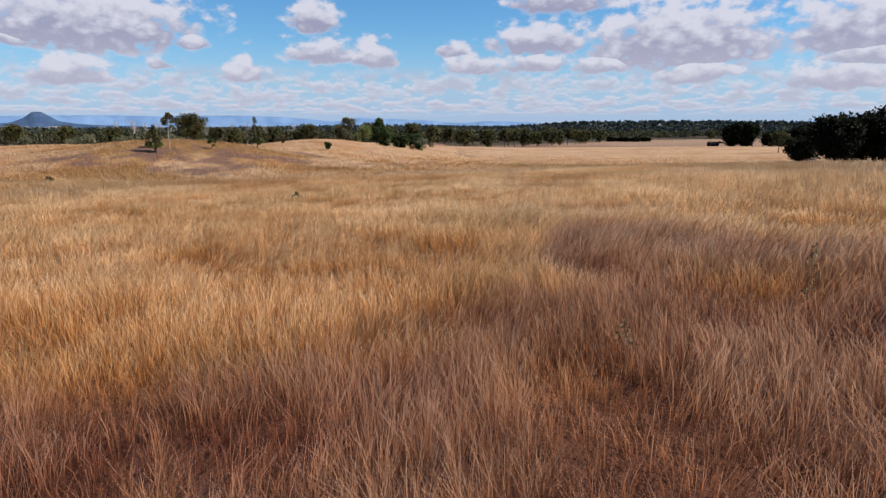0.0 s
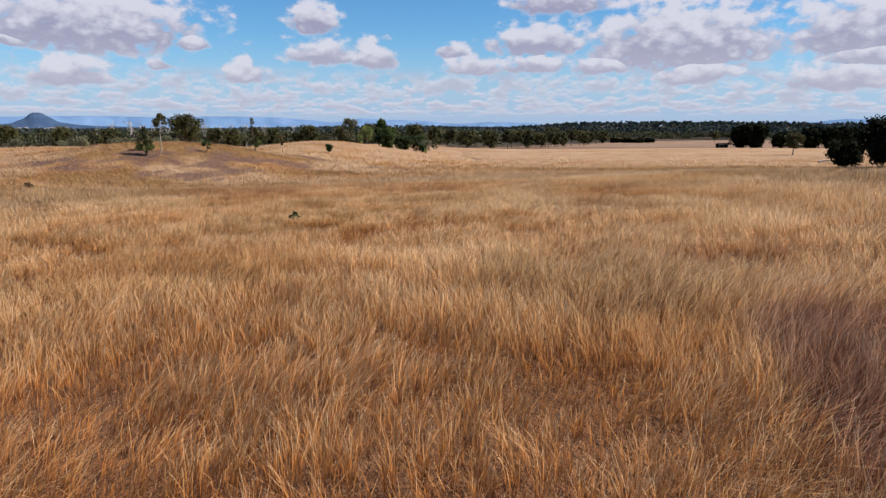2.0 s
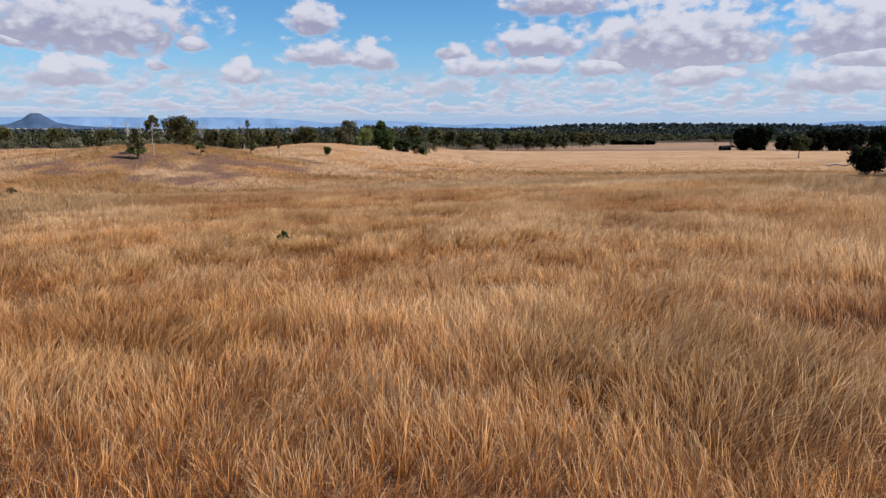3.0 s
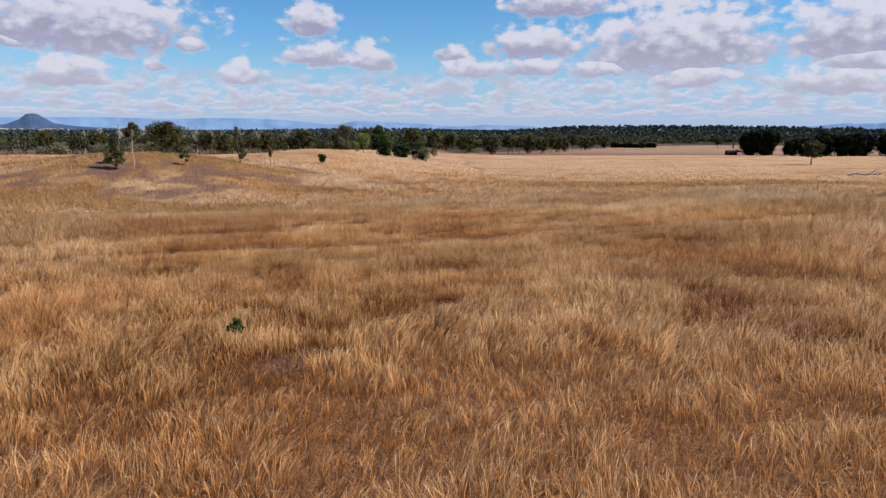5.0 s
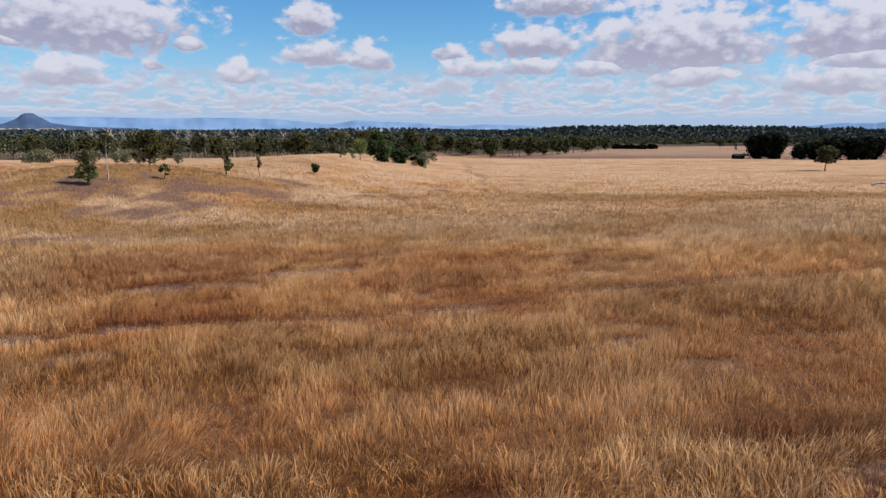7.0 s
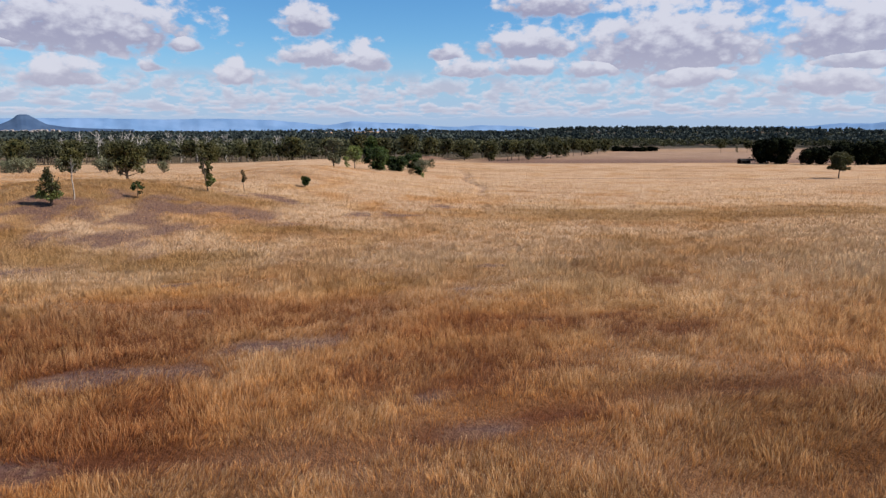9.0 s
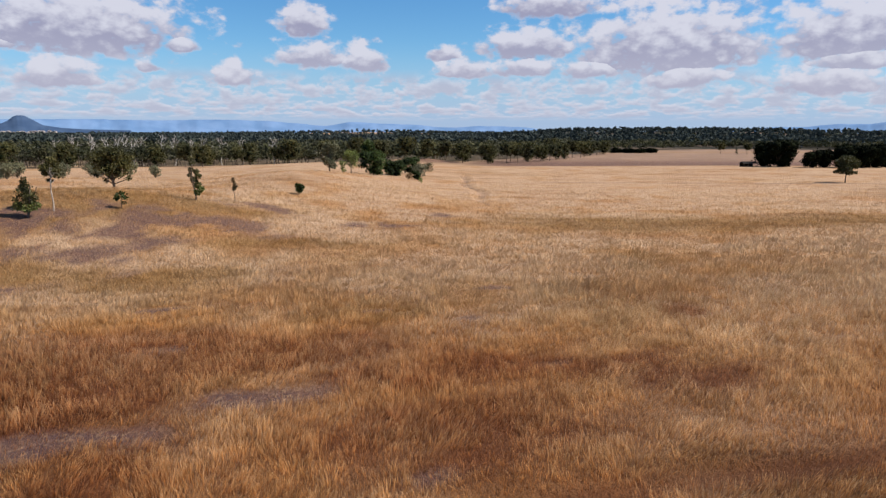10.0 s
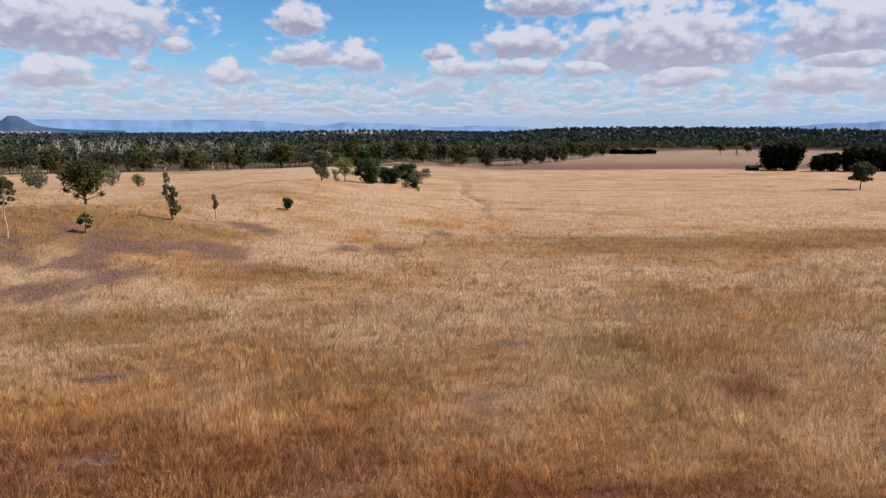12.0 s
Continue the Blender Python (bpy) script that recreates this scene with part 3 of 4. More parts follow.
def limb(start, end, r0, r1, rng, sag=0.08, steps=6, wobble=0.035):
    start, end = np.asarray(start, float), np.asarray(end, float)
    t = np.linspace(0, 1, steps)[:, None]
    length = np.linalg.norm(end - start)
    wob = np.cumsum(rng.normal(size=(steps, 3)), 0) * wobble * length
    wob -= wob[0] + (wob[-1] - wob[0]) * t
    arc = np.sin(t * np.pi) * np.array([0, 0, -sag * length])
    return tube(start + (end - start) * t + wob + arc, np.interp(t[:, 0], [0, 1], [r0, r1]), 6)


def tree(name, at, clumps, leaves, bark, trunk_top, trunk_r, label, category="tree", leaf=0.16, count=2600, seed=1, fork=0.35,
         droop=0.25, stems=1, group="", sink=0.15, hollow=0.45, second=None, core=0.0):
    """A tree at the place at: clumps are (x, y, z, rx, ry, rz) lumps of foliage above its foot; a limb goes to each.
    second: (leaf material, share) for foliage of another colour low in the crown."""
    rng = np.random.default_rng(seed)
    foot = new(name)
    foot.location = (at[0], at[1], float(land(at[0], at[1])))
    tagged(foot, label, category, group)
    tubes = []
    tops = []
    for s in range(stems):
        lean = rng.normal(size=2) * 0.05 * trunk_top + (rng.normal(size=2) * 0.22 * trunk_top if stems > 1 else 0)
        top = np.array([lean[0], lean[1], trunk_top * rng.uniform(0.85, 1.1)])
        if stems == 1:
            top = np.array([lean[0] * 0.6, lean[1] * 0.6, trunk_top])
        start = np.array([*(rng.normal(size=2) * 0.12 * (stems > 1)), -sink])
        tubes.append(limb(start, top, trunk_r, trunk_r * 0.4, rng, 0.0, 8, 0.012))
        tops.append((start, top))
    for c in clumps:
        start, top = tops[int(rng.integers(len(tops)))]
        w = np.clip(fork + rng.uniform(0, 0.5), 0.1, 0.95)
        base = start + (top - start) * min(w, max(0.1, (c[2] - 0.1) / max(trunk_top, 0.1) * 0.85))
        tubes.append(limb(base, np.array(c[:3]), trunk_r * 0.42, trunk_r * 0.10, rng, 0.06))
        for _ in range(3):
            tip = clump_points(rng, c[:3], c[3:], 1, 0.6)[0]
            tubes.append(limb(np.array(c[:3]) * 0.7 + base * 0.3, tip, trunk_r * 0.16, trunk_r * 0.05, rng, 0.03, 4))
    v, f, s = join_tubes(tubes)
    part("trunk", smooth(raw_mesh("trunk", v, f, s, bark)), foot)
    size = np.array([c[3] * c[4] + c[4] * c[5] + c[3] * c[5] for c in clumps])
    share = np.maximum(20, count * size / size.sum()).astype(int)
    pts = np.concatenate([clump_points(rng, c[:3], c[3:], n, hollow) for c, n in zip(clumps, share)])
    gaps = rng.random(len(pts)) < 0.15 + 0.85 * step(fbm(pts[:, 0] * 3 + pts[:, 2], pts[:, 1] * 3 + pts[:, 2] * 2, 2.2, 2, seed), 0.25, 0.5)
    pts = pts[gaps & (pts[:, 2] > 0.05)]
    v, c, s = leaf_cards(pts, leaf, rng, droop)
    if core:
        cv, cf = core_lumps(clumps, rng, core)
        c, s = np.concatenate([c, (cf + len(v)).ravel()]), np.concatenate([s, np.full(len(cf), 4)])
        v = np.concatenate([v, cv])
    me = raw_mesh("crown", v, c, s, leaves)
    # added lumps get the near-black colour, as shade within the crown
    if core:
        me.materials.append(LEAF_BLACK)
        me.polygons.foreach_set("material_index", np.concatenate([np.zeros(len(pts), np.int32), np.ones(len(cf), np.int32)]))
    if second:
        me.materials.append(second[0])
        low = np.argsort(pts[:, 2] + rng.normal(size=len(pts)) * 0.35)[: int(len(pts) * second[1])]
        index = np.zeros(len(pts), np.int32)
        index[low] = 1
        me.polygons.foreach_set("material_index", index)
    part("crown", me, foot)
    return foot


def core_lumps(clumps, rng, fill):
    """Uneven closed lumps added inside a dense crown, near-black for its inner shade."""
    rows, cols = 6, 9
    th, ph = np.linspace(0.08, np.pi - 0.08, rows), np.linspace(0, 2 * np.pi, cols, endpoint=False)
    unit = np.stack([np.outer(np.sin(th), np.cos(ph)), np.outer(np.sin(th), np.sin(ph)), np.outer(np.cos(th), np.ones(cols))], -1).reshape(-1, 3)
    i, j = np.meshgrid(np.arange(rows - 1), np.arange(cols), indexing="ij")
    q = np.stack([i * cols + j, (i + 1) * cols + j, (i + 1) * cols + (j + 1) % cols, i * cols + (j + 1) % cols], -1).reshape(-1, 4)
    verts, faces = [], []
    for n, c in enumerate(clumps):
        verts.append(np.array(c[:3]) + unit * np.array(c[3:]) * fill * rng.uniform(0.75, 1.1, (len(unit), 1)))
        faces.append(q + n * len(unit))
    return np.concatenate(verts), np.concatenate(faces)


def lumps(rng, n, height, width, low=0.35, size=0.3, flat=0.75):
    """A crown of n lumps between low * height and height."""
    out = []
    for i in range(n):
        h = low + (1 - low) * (i + 0.5) / n
        w = 0.5 * width * math.sqrt(max(0.05, 1 - ((h - (low + 1) / 2 - 0.03) / (0.62 * (1 - low))) ** 2))
        a = 2.4 * i + rng.uniform(-0.5, 0.5)
        r = (w - 0.5 * size * width) * rng.uniform(0.55, 1.0)
        s = size * width * rng.uniform(0.8, 1.25)
        z = min(h * height, height - s * flat * 0.8)
        out.append((r * math.cos(a), r * math.sin(a), z, s, s, s * flat))
    out.append((0, 0, height - size * width * flat, size * width, size * width, size * width * flat))
    return out


# ---- the ground: one sheet to the horizon ----
def make_ground():
    out = 200 * 1.062 ** np.arange(1, 53)
    gx = np.concatenate([np.arange(0, 70, 1.3), np.arange(70, 200, 3.2), out])
    gx = np.concatenate([-gx[:0:-1], gx])
    gy = np.concatenate([-np.geomspace(900, 8, 24), np.arange(0, 110, 1.1), np.arange(110, 290, 1.6), np.arange(290, 480, 4.0), 480 * 1.045 ** np.arange(0, 53)])
    X, Y = np.meshgrid(gx, gy)
    Z = land(X, Y)
    n = len(gx)
    i, j = np.meshgrid(np.arange(len(gy) - 1), np.arange(n - 1), indexing="ij")
    q = np.stack([i * n + j, i * n + j + 1, (i + 1) * n + j + 1, (i + 1) * n + j], -1).reshape(-1, 4)
    V = np.stack([X, Y, Z], -1).reshape(-1, 3)
    x, y = V[:, 0], V[:, 1]
    track = track_share(x, y)
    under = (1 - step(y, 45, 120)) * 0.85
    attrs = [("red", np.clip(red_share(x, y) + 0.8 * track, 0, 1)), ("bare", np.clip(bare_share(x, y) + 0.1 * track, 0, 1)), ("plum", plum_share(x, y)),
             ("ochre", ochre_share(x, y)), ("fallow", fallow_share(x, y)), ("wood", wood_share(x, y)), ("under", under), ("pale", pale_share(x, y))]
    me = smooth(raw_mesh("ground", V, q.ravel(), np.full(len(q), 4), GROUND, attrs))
    tagged(new("ground", me), "rolling dry pasture, darker under the near hay, with scalds of bare soil", "ground", kind="structure")


make_ground()


# ---- the standing hay ----
def nearest(x, y):
    """About how near the camera comes to a place while it is in view."""
    along = np.where(y < 80, 3.2 + 0.29 * y, 26.4 + (y - 80))
    return np.maximum(along, np.abs(x + 2) / 0.78)


def hay_density(d):
    d = np.asarray(d, float)
    return 900.0 * np.minimum(1, (4.0 / d) ** 1.05) * np.minimum(1, (34.0 / d) ** 0.9) * (1 - 0.5 * step(d, 60, 110))


def scatter_hay():
    xs, ys = [], []
    for y0 in np.arange(1.0, 290.0, 3.0):
        half = 0.76 * (y0 + 3) + 5
        if y0 > 120:
            half = min(half, 190)
        most = hay_density(float(nearest(-2.0, y0)))
        n = int(most * 3.0 * 2 * half)
        x, y = RNG.uniform(-half, half, n), RNG.uniform(y0, y0 + 3, n)
        keep = RNG.random(n) < hay_density(nearest(x, y)) / most
        xs.append(x[keep])
        ys.append(y[keep])
    return np.concatenate(xs), np.concatenate(ys)


def make_hay():
    x, y = scatter_hay()
    d = nearest(x, y)
    # draw the roots together into tussocks
    cell = 0.22 + 0.008 * d
    kx, ky = np.floor(x / cell), np.floor(y / cell)
    cx, cy = (kx + lattice(kx, ky, 3)) * cell, (ky + lattice(kx, ky, 4)) * cell
    pull = (0.6 - 0.4 * step(d, 8, 20)) * lattice(kx, ky, 5)
    x, y = x + (cx - x) * pull, y + (cy - y) * pull
    bare, track = bare_share(x, y), track_share(x, y)
    # swells of taller grass with hollows between them, and single tall tussocks
    swell = step(fbm(x, y, 1.5, 2, 41), 0.25, 0.75)
    roll = step(fbm(x, y, 5.0, 2, 43), 0.3, 0.7)
    tall = np.clip(0.42 * swell + 0.28 * roll + 0.30 * lattice(kx, ky, 6), 0, 1)
    keep = (RNG.random(len(x)) > 0.76 * bare + 0.75 * track) & (wood_share(x, y) < 0.4)
    keep &= RNG.random(len(x)) > step(y, 165, 290)
    keep &= RNG.random(len(x)) < 0.55 + 0.75 * step(tall, 0.2, 0.6)
    x, y, d, cx, cy, tall, bare, track = (a[keep] for a in (x, y, d, cx, cy, tall, bare, track))
    n = len(x)
    z = land(x, y) - 0.03
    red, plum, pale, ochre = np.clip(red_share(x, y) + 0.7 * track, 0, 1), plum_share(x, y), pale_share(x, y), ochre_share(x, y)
    h = (0.25 + 0.62 * tall) * RNG.uniform(0.55, 1.2, n)
    h *= (1 - 0.5 * bare) * (1 - 0.5 * track) * (1 - 0.25 * step(d, 40, 90)) * (1 - 0.4 * step(y, 140, 260))
    w = 0.0020 * np.maximum(d, 3.5) / 4.0 * RNG.uniform(0.6, 1.5, n)
    # lean away from the heart of the tussock, and in swathes laid over by the wind
    wind = 2 * np.pi * 1.3 * fbm(x, y, 2.6, 2, 51)
    out = np.stack([x - cx, y - cy], 1) * 1.3
    lean = out + np.stack([np.cos(wind), 0.6 * np.sin(wind)], 1) * 0.15 + RNG.normal(size=(n, 2)) * 0.12
    lean[:, 0] += 0.10
    lean *= h[:, None] / 0.6 * (1 - 0.45 * step(d, 15, 45))[:, None]
    face = np.where(RNG.random(n) < 0.7, RNG.normal(0, 0.5, n), RNG.uniform(0, np.pi, n))
    side = np.stack([np.cos(face), np.sin(face), np.zeros(n)], 1) * w[:, None]
    root = np.stack([x, y, z], 1)
    mid = root + np.stack([lean[:, 0] * 0.3, lean[:, 1] * 0.3, h * 0.58], 1)
    tip = root + np.stack([lean[:, 0], lean[:, 1], h * (1 - 0.3 * np.minimum(1, (lean ** 2).sum(1) / h ** 2))], 1)
    a, b = d < 16, d >= 16
    # near by: a bent stalk that bears a slender head; farther off: a plain pointed blade
    V1 = np.stack([root - side * 0.35, root + side * 0.35, mid + side * 0.7, mid - side * 0.7, tip], 1)[a]
    V2 = np.stack([root - side * 0.7, root + side * 0.7, tip], 1)[b]
    n1, n2 = len(V1), len(V2)
    fade = step(d[b], 17, 45)
    o1, o2 = np.arange(n1)[:, None] * 5, np.arange(n2)[:, None] * 3 + 5 * n1
    q1 = (o1 + np.array([[0, 1, 2, 3, 3, 2, 4]])).ravel()
    q2 = (o2 + np.array([[0, 1, 2]])).ravel()
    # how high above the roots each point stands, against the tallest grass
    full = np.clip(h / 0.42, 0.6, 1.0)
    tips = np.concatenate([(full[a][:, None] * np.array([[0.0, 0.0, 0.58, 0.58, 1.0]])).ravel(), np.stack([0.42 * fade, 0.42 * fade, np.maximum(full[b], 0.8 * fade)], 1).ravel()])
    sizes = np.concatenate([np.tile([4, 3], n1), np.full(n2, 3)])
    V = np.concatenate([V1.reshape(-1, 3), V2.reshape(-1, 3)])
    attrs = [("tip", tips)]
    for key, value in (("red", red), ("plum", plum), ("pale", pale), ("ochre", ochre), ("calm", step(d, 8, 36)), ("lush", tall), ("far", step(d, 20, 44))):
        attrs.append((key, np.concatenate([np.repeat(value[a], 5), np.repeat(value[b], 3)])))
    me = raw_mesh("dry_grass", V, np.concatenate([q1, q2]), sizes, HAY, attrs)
    tagged(new("dry_grass", me), "knee-high dry straw and reddish grass over the whole pasture", "grass", kind="stuff")


make_hay()

# ---- the lone trees on the knoll ----
R = np.random.default_rng(11)
tree("gum_sapling", (-53.8, 130.7), [(0.42, 0.17, 6.13, 0.84, 0.76, 0.59), (-0.42, -0.25, 5.63, 0.76, 0.67, 0.59), (0.08, 0.17, 6.64, 0.59, 0.59, 0.42),
     (0.92, 0, 5.29, 0.59, 0.59, 0.38), (-0.76, 0.25, 4.87, 0.5, 0.5, 0.38), (0.76, 0.17, 4.45, 0.42, 0.42, 0.29), (-0.17, 0, 3.95, 0.46, 0.42, 0.29)],
     LEAF_GUM, BARK_WHITE, 6.1, 0.09, "tall white-barked gum with a sparse crown on bare soil", leaf=0.15, count=1500, seed=3, fork=0.55)
tree("gum_tree", (-55.4, 127.6), [(0, 0, 4.7, 0.4, 0.4, 0.55), (0.2, 0.1, 3.9, 0.7, 0.6, 0.65), (-0.35, 0, 3.2, 0.85, 0.8, 0.7), (0.5, 0.2, 2.6, 0.95, 0.9, 0.75), (-0.6, 0.1, 2.2, 0.9, 0.9, 0.7),
     (0.95, 0, 1.5, 0.8, 0.8, 0.65), (-1.05, 0, 1.4, 0.75, 0.8, 0.6), (0.1, -0.2, 1.3, 0.95, 0.9, 0.7), (-0.5, 0.3, 3.9, 0.45, 0.45, 0.5)], LEAF_GUM, BARK, 3.8, 0.10,
     "bushy many-stemmed young gum, dark above and yellow-green below", leaf=0.15, count=2600, seed=4, stems=4, fork=0.1, second=(LEAF_LIGHT, 0.3))
tree("shade_tree", (-61.9, 164.4), lumps(R, 14, 7.6, 8.0, 0.4, 0.22, 0.75) + [(-2.9, -0.4, 2.6, 0.8, 0.7, 0.5), (3.0, -0.3, 2.0, 0.7, 0.7, 0.5), (-1.1, -0.5, 1.7, 0.6, 0.5, 0.6)],
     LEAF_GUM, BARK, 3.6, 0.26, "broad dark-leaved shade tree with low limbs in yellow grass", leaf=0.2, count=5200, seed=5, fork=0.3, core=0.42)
tree("small_bush", (-46.8, 134.7), [(0, 0, 1.9, 0.75, 0.7, 0.42), (-0.5, 0.1, 1.4, 0.5, 0.5, 0.3), (0.55, 0, 1.5, 0.5, 0.5, 0.3), (0.2, 0.1, 2.3, 0.35, 0.35, 0.3), (0.4, 0, 0.8, 0.35, 0.3, 0.2)],
     LEAF_DARK, BARK, 1.7, 0.06, "small dark green spiky bush on a thin stem in bare soil", "bush", leaf=0.16, count=620, seed=6, fork=0.6, droop=-0.2)
tree("slender_gum", (-41.1, 147.8), [(-0.63, 0, 6.39, 0.41, 0.41, 0.45), (-0.45, 0, 5.76, 0.5, 0.45, 0.5), (-0.68, 0, 4.77, 0.45, 0.41, 0.5), (0.09, 0.09, 4.5, 0.54, 0.45, 0.45), (-0.81, 0, 3.96, 0.45, 0.45, 0.45), (0.45, 0, 3.78, 0.54, 0.45, 0.45),
     (-0.27, 0, 3.24, 0.59, 0.54, 0.45), (0.27, 0, 2.43, 0.63, 0.54, 0.54), (0.72, 0.09, 1.71, 0.59, 0.54, 0.54), (0.09, 0, 1.17, 0.59, 0.54, 0.54)],
     LEAF_GUM, BARK, 5.4, 0.085, "slender crooked young gum with patchy foliage on the knoll", leaf=0.16, count=1900, seed=7, stems=2, fork=0.2, second=(LEAF_LIGHT, 0.3))
tree("sapling", (-36.9, 153.7), [(-0.1, 0, 3.4, 0.38, 0.35, 0.5), (0.2, 0, 2.6, 0.42, 0.4, 0.45), (-0.05, 0, 2.0, 0.36, 0.35, 0.35), (0.15, 0, 3.0, 0.35, 0.35, 0.4)],
     LEAF_DRY, BARK, 3.4, 0.05, "thin brownish sapling alone in the grass", leaf=0.14, count=420, seed=8, fork=0.5, second=(LEAF_GUM, 0.4))
tree("round_bush", (-29.4, 170.0), [(0, 0, 1.25, 0.95, 0.9, 0.85), (-0.5, 0, 1.6, 0.5, 0.5, 0.5), (0.55, 0.1, 1.5, 0.5, 0.5, 0.5), (0.1, 0, 0.75, 0.7, 0.7, 0.5)],
     LEAF_DARK, BARK, 1.0, 0.07, "compact dark green bush on the open slope", "bush", leaf=0.17, count=1100, seed=9, core=0.66)
tree("seedling_shrub", (-8.7, 38.8), [(0, 0, 0.42, 0.20, 0.2, 0.15), (0.14, 0, 0.36, 0.14, 0.14, 0.11), (-0.14, 0.05, 0.40, 0.13, 0.13, 0.1), (0.05, 0, 0.6, 0.11, 0.11, 0.09)],
     LEAF_DARK, BARK, 0.5, 0.02, "small dark green shrub standing in long dry grass", "shrub", leaf=0.065, count=420, seed=10)
tree("weed_stalk", (5.0, 8.7), [(0, 0, 0.72, 0.07, 0.07, 0.16), (0.03, 0, 0.5, 0.09, 0.09, 0.15), (-0.03, 0, 0.32, 0.1, 0.1, 0.14), (0.02, 0, 0.88, 0.045, 0.045, 0.09)],
     LEAF_WEED, BARK, 0.85, 0.006, "tall dull green weed among reddish grass", "weed", leaf=0.02, count=90, seed=12)
tree("dark_weed", (1.9, 6.6), [(0, 0, 0.5, 0.06, 0.06, 0.12), (0.04, 0, 0.36, 0.08, 0.08, 0.1), (-0.05, 0.02, 0.42, 0.06, 0.06, 0.1)],
     LEAF_WEED, BARK, 0.5, 0.005, "dark brown dried weed standing in reddish grass", "weed", leaf=0.018, count=60, seed=27)
tree("hillside_shrub", (-57.5, 96.0), [(0, 0, 0.6, 0.5, 0.5, 0.4), (0.4, 0.1, 0.4, 0.4, 0.4, 0.3)], LEAF_DRY, BARK, 0.5, 0.03,
     "low brown shrub at the foot of the knoll", "shrub", leaf=0.12, count=300, seed=13)

# ---- the thicket on the spur ----
tree("pale_gum", (-31.7, 221.8), lumps(R, 11, 7.6, 5.2, 0.2, 0.2, 1.05), LEAF_GREY, BARK, 5.5, 0.11,
     "pale grey-green open-crowned gum at the end of a thicket", leaf=0.22, count=4200, seed=14, stems=3, fork=0.2)
tree("light_gum", (-27.5, 234.0), lumps(R, 9, 6.6, 5.6, 0.35, 0.24, 0.8), LEAF_LIGHT, BARK, 4.4, 0.12,
     "light yellow-green young tree in the thicket", leaf=0.2, count=1900, seed=15, stems=2, fork=0.25)
tree("sapling_shrub", (-28.8, 226.0), lumps(R, 5, 3.2, 2.2, 0.15, 0.3, 1.0), LEAF_LIGHT, BARK, 2.2, 0.05,
     "small light green sapling beside the thicket", "shrub", leaf=0.18, count=600, seed=16)
tree("dense_tree", (-21.7, 242.1), lumps(R, 12, 7.0, 8.6, 0.1, 0.25, 0.75), LEAF_DARK, BARK, 3.0, 0.22,
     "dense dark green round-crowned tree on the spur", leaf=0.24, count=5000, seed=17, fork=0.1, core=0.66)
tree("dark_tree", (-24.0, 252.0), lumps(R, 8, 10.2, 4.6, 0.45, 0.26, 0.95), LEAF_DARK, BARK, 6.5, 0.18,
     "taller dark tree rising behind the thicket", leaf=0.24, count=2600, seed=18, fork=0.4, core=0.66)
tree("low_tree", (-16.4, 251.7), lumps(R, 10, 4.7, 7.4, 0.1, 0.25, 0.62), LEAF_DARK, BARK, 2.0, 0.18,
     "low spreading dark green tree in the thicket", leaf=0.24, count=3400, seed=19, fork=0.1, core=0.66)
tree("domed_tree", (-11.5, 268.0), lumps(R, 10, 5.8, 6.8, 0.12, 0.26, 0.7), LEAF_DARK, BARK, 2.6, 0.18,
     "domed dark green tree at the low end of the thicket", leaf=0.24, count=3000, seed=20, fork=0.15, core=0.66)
tree("grey_shrub", (-8.3, 256.0), lumps(R, 7, 4.2, 5.2, 0.1, 0.26, 0.7), LEAF_GREY, BARK, 2.0, 0.10,
     "grey-green straggly shrub by the dark trees", "shrub", leaf=0.2, count=1500, seed=21, stems=3, fork=0.1)
tree("round_shrub", (-8.9, 243.0), lumps(R, 5, 2.6, 2.6, 0.05, 0.32, 0.8), LEAF_DARK, BARK, 1.2, 0.07, "dark round shrub below the thicket", "shrub", leaf=0.2, count=750, seed=22, core=0.66)
tree("dry_shrub", (-11.0, 241.0), lumps(R, 4, 1.9, 2.4, 0.05, 0.34, 0.8), LEAF_DRY, BARK, 1.0, 0.05, "brown dry shrub below the thicket", "shrub", leaf=0.18, count=420, seed=23)
tree("tussock_shrub", (-7.4, 229.8), lumps(R, 4, 1.5, 1.5, 0.05, 0.34, 0.9), LEAF_LIGHT, BARK, 0.8, 0.04, "small olive shrub on the slope", "shrub", leaf=0.15, count=260, seed=24)
tree("lone_shrub", (-5.5, 292.0), lumps(R, 5, 3.4, 4.0, 0.15, 0.3, 0.7), LEAF_GUM, BARK, 1.6, 0.08, "small round shrub on the brown mound", "shrub", leaf=0.22, count=700, seed=25)
tree("low_shrub", (-15.5, 285.0), lumps(R, 5, 4.2, 3.0, 0.15, 0.3, 0.9), LEAF_GUM, BARK, 2.2, 0.08, "narrow shrub behind the thicket", "shrub", leaf=0.22, count=600, seed=26)

# ---- the lone tree on the flat, and the dark grove beside the track ----
tree("paddock_tree", (127.1, 251.3), lumps(R, 10, 8.2, 6.4, 0.36, 0.23, 0.85) + [(-3.3, 0, 3.4, 0.9, 0.8, 0.5), (3.0, 0, 3.2, 0.8, 0.7, 0.5)],
     LEAF_GUM, BARK, 4.6, 0.2, "lone gum with a rounded crown on open pasture", leaf=0.28, count=5200, seed=30, fork=0.35)
GROVE = "dark trees of the grove"
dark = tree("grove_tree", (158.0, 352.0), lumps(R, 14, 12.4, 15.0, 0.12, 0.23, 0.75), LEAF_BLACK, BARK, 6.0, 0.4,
            "dense tree of the grove, darkened to black-green for cloud shade, foliage to the ground", leaf=0.65, count=2200, seed=31, fork=0.1, core=0.66, group=GROVE)
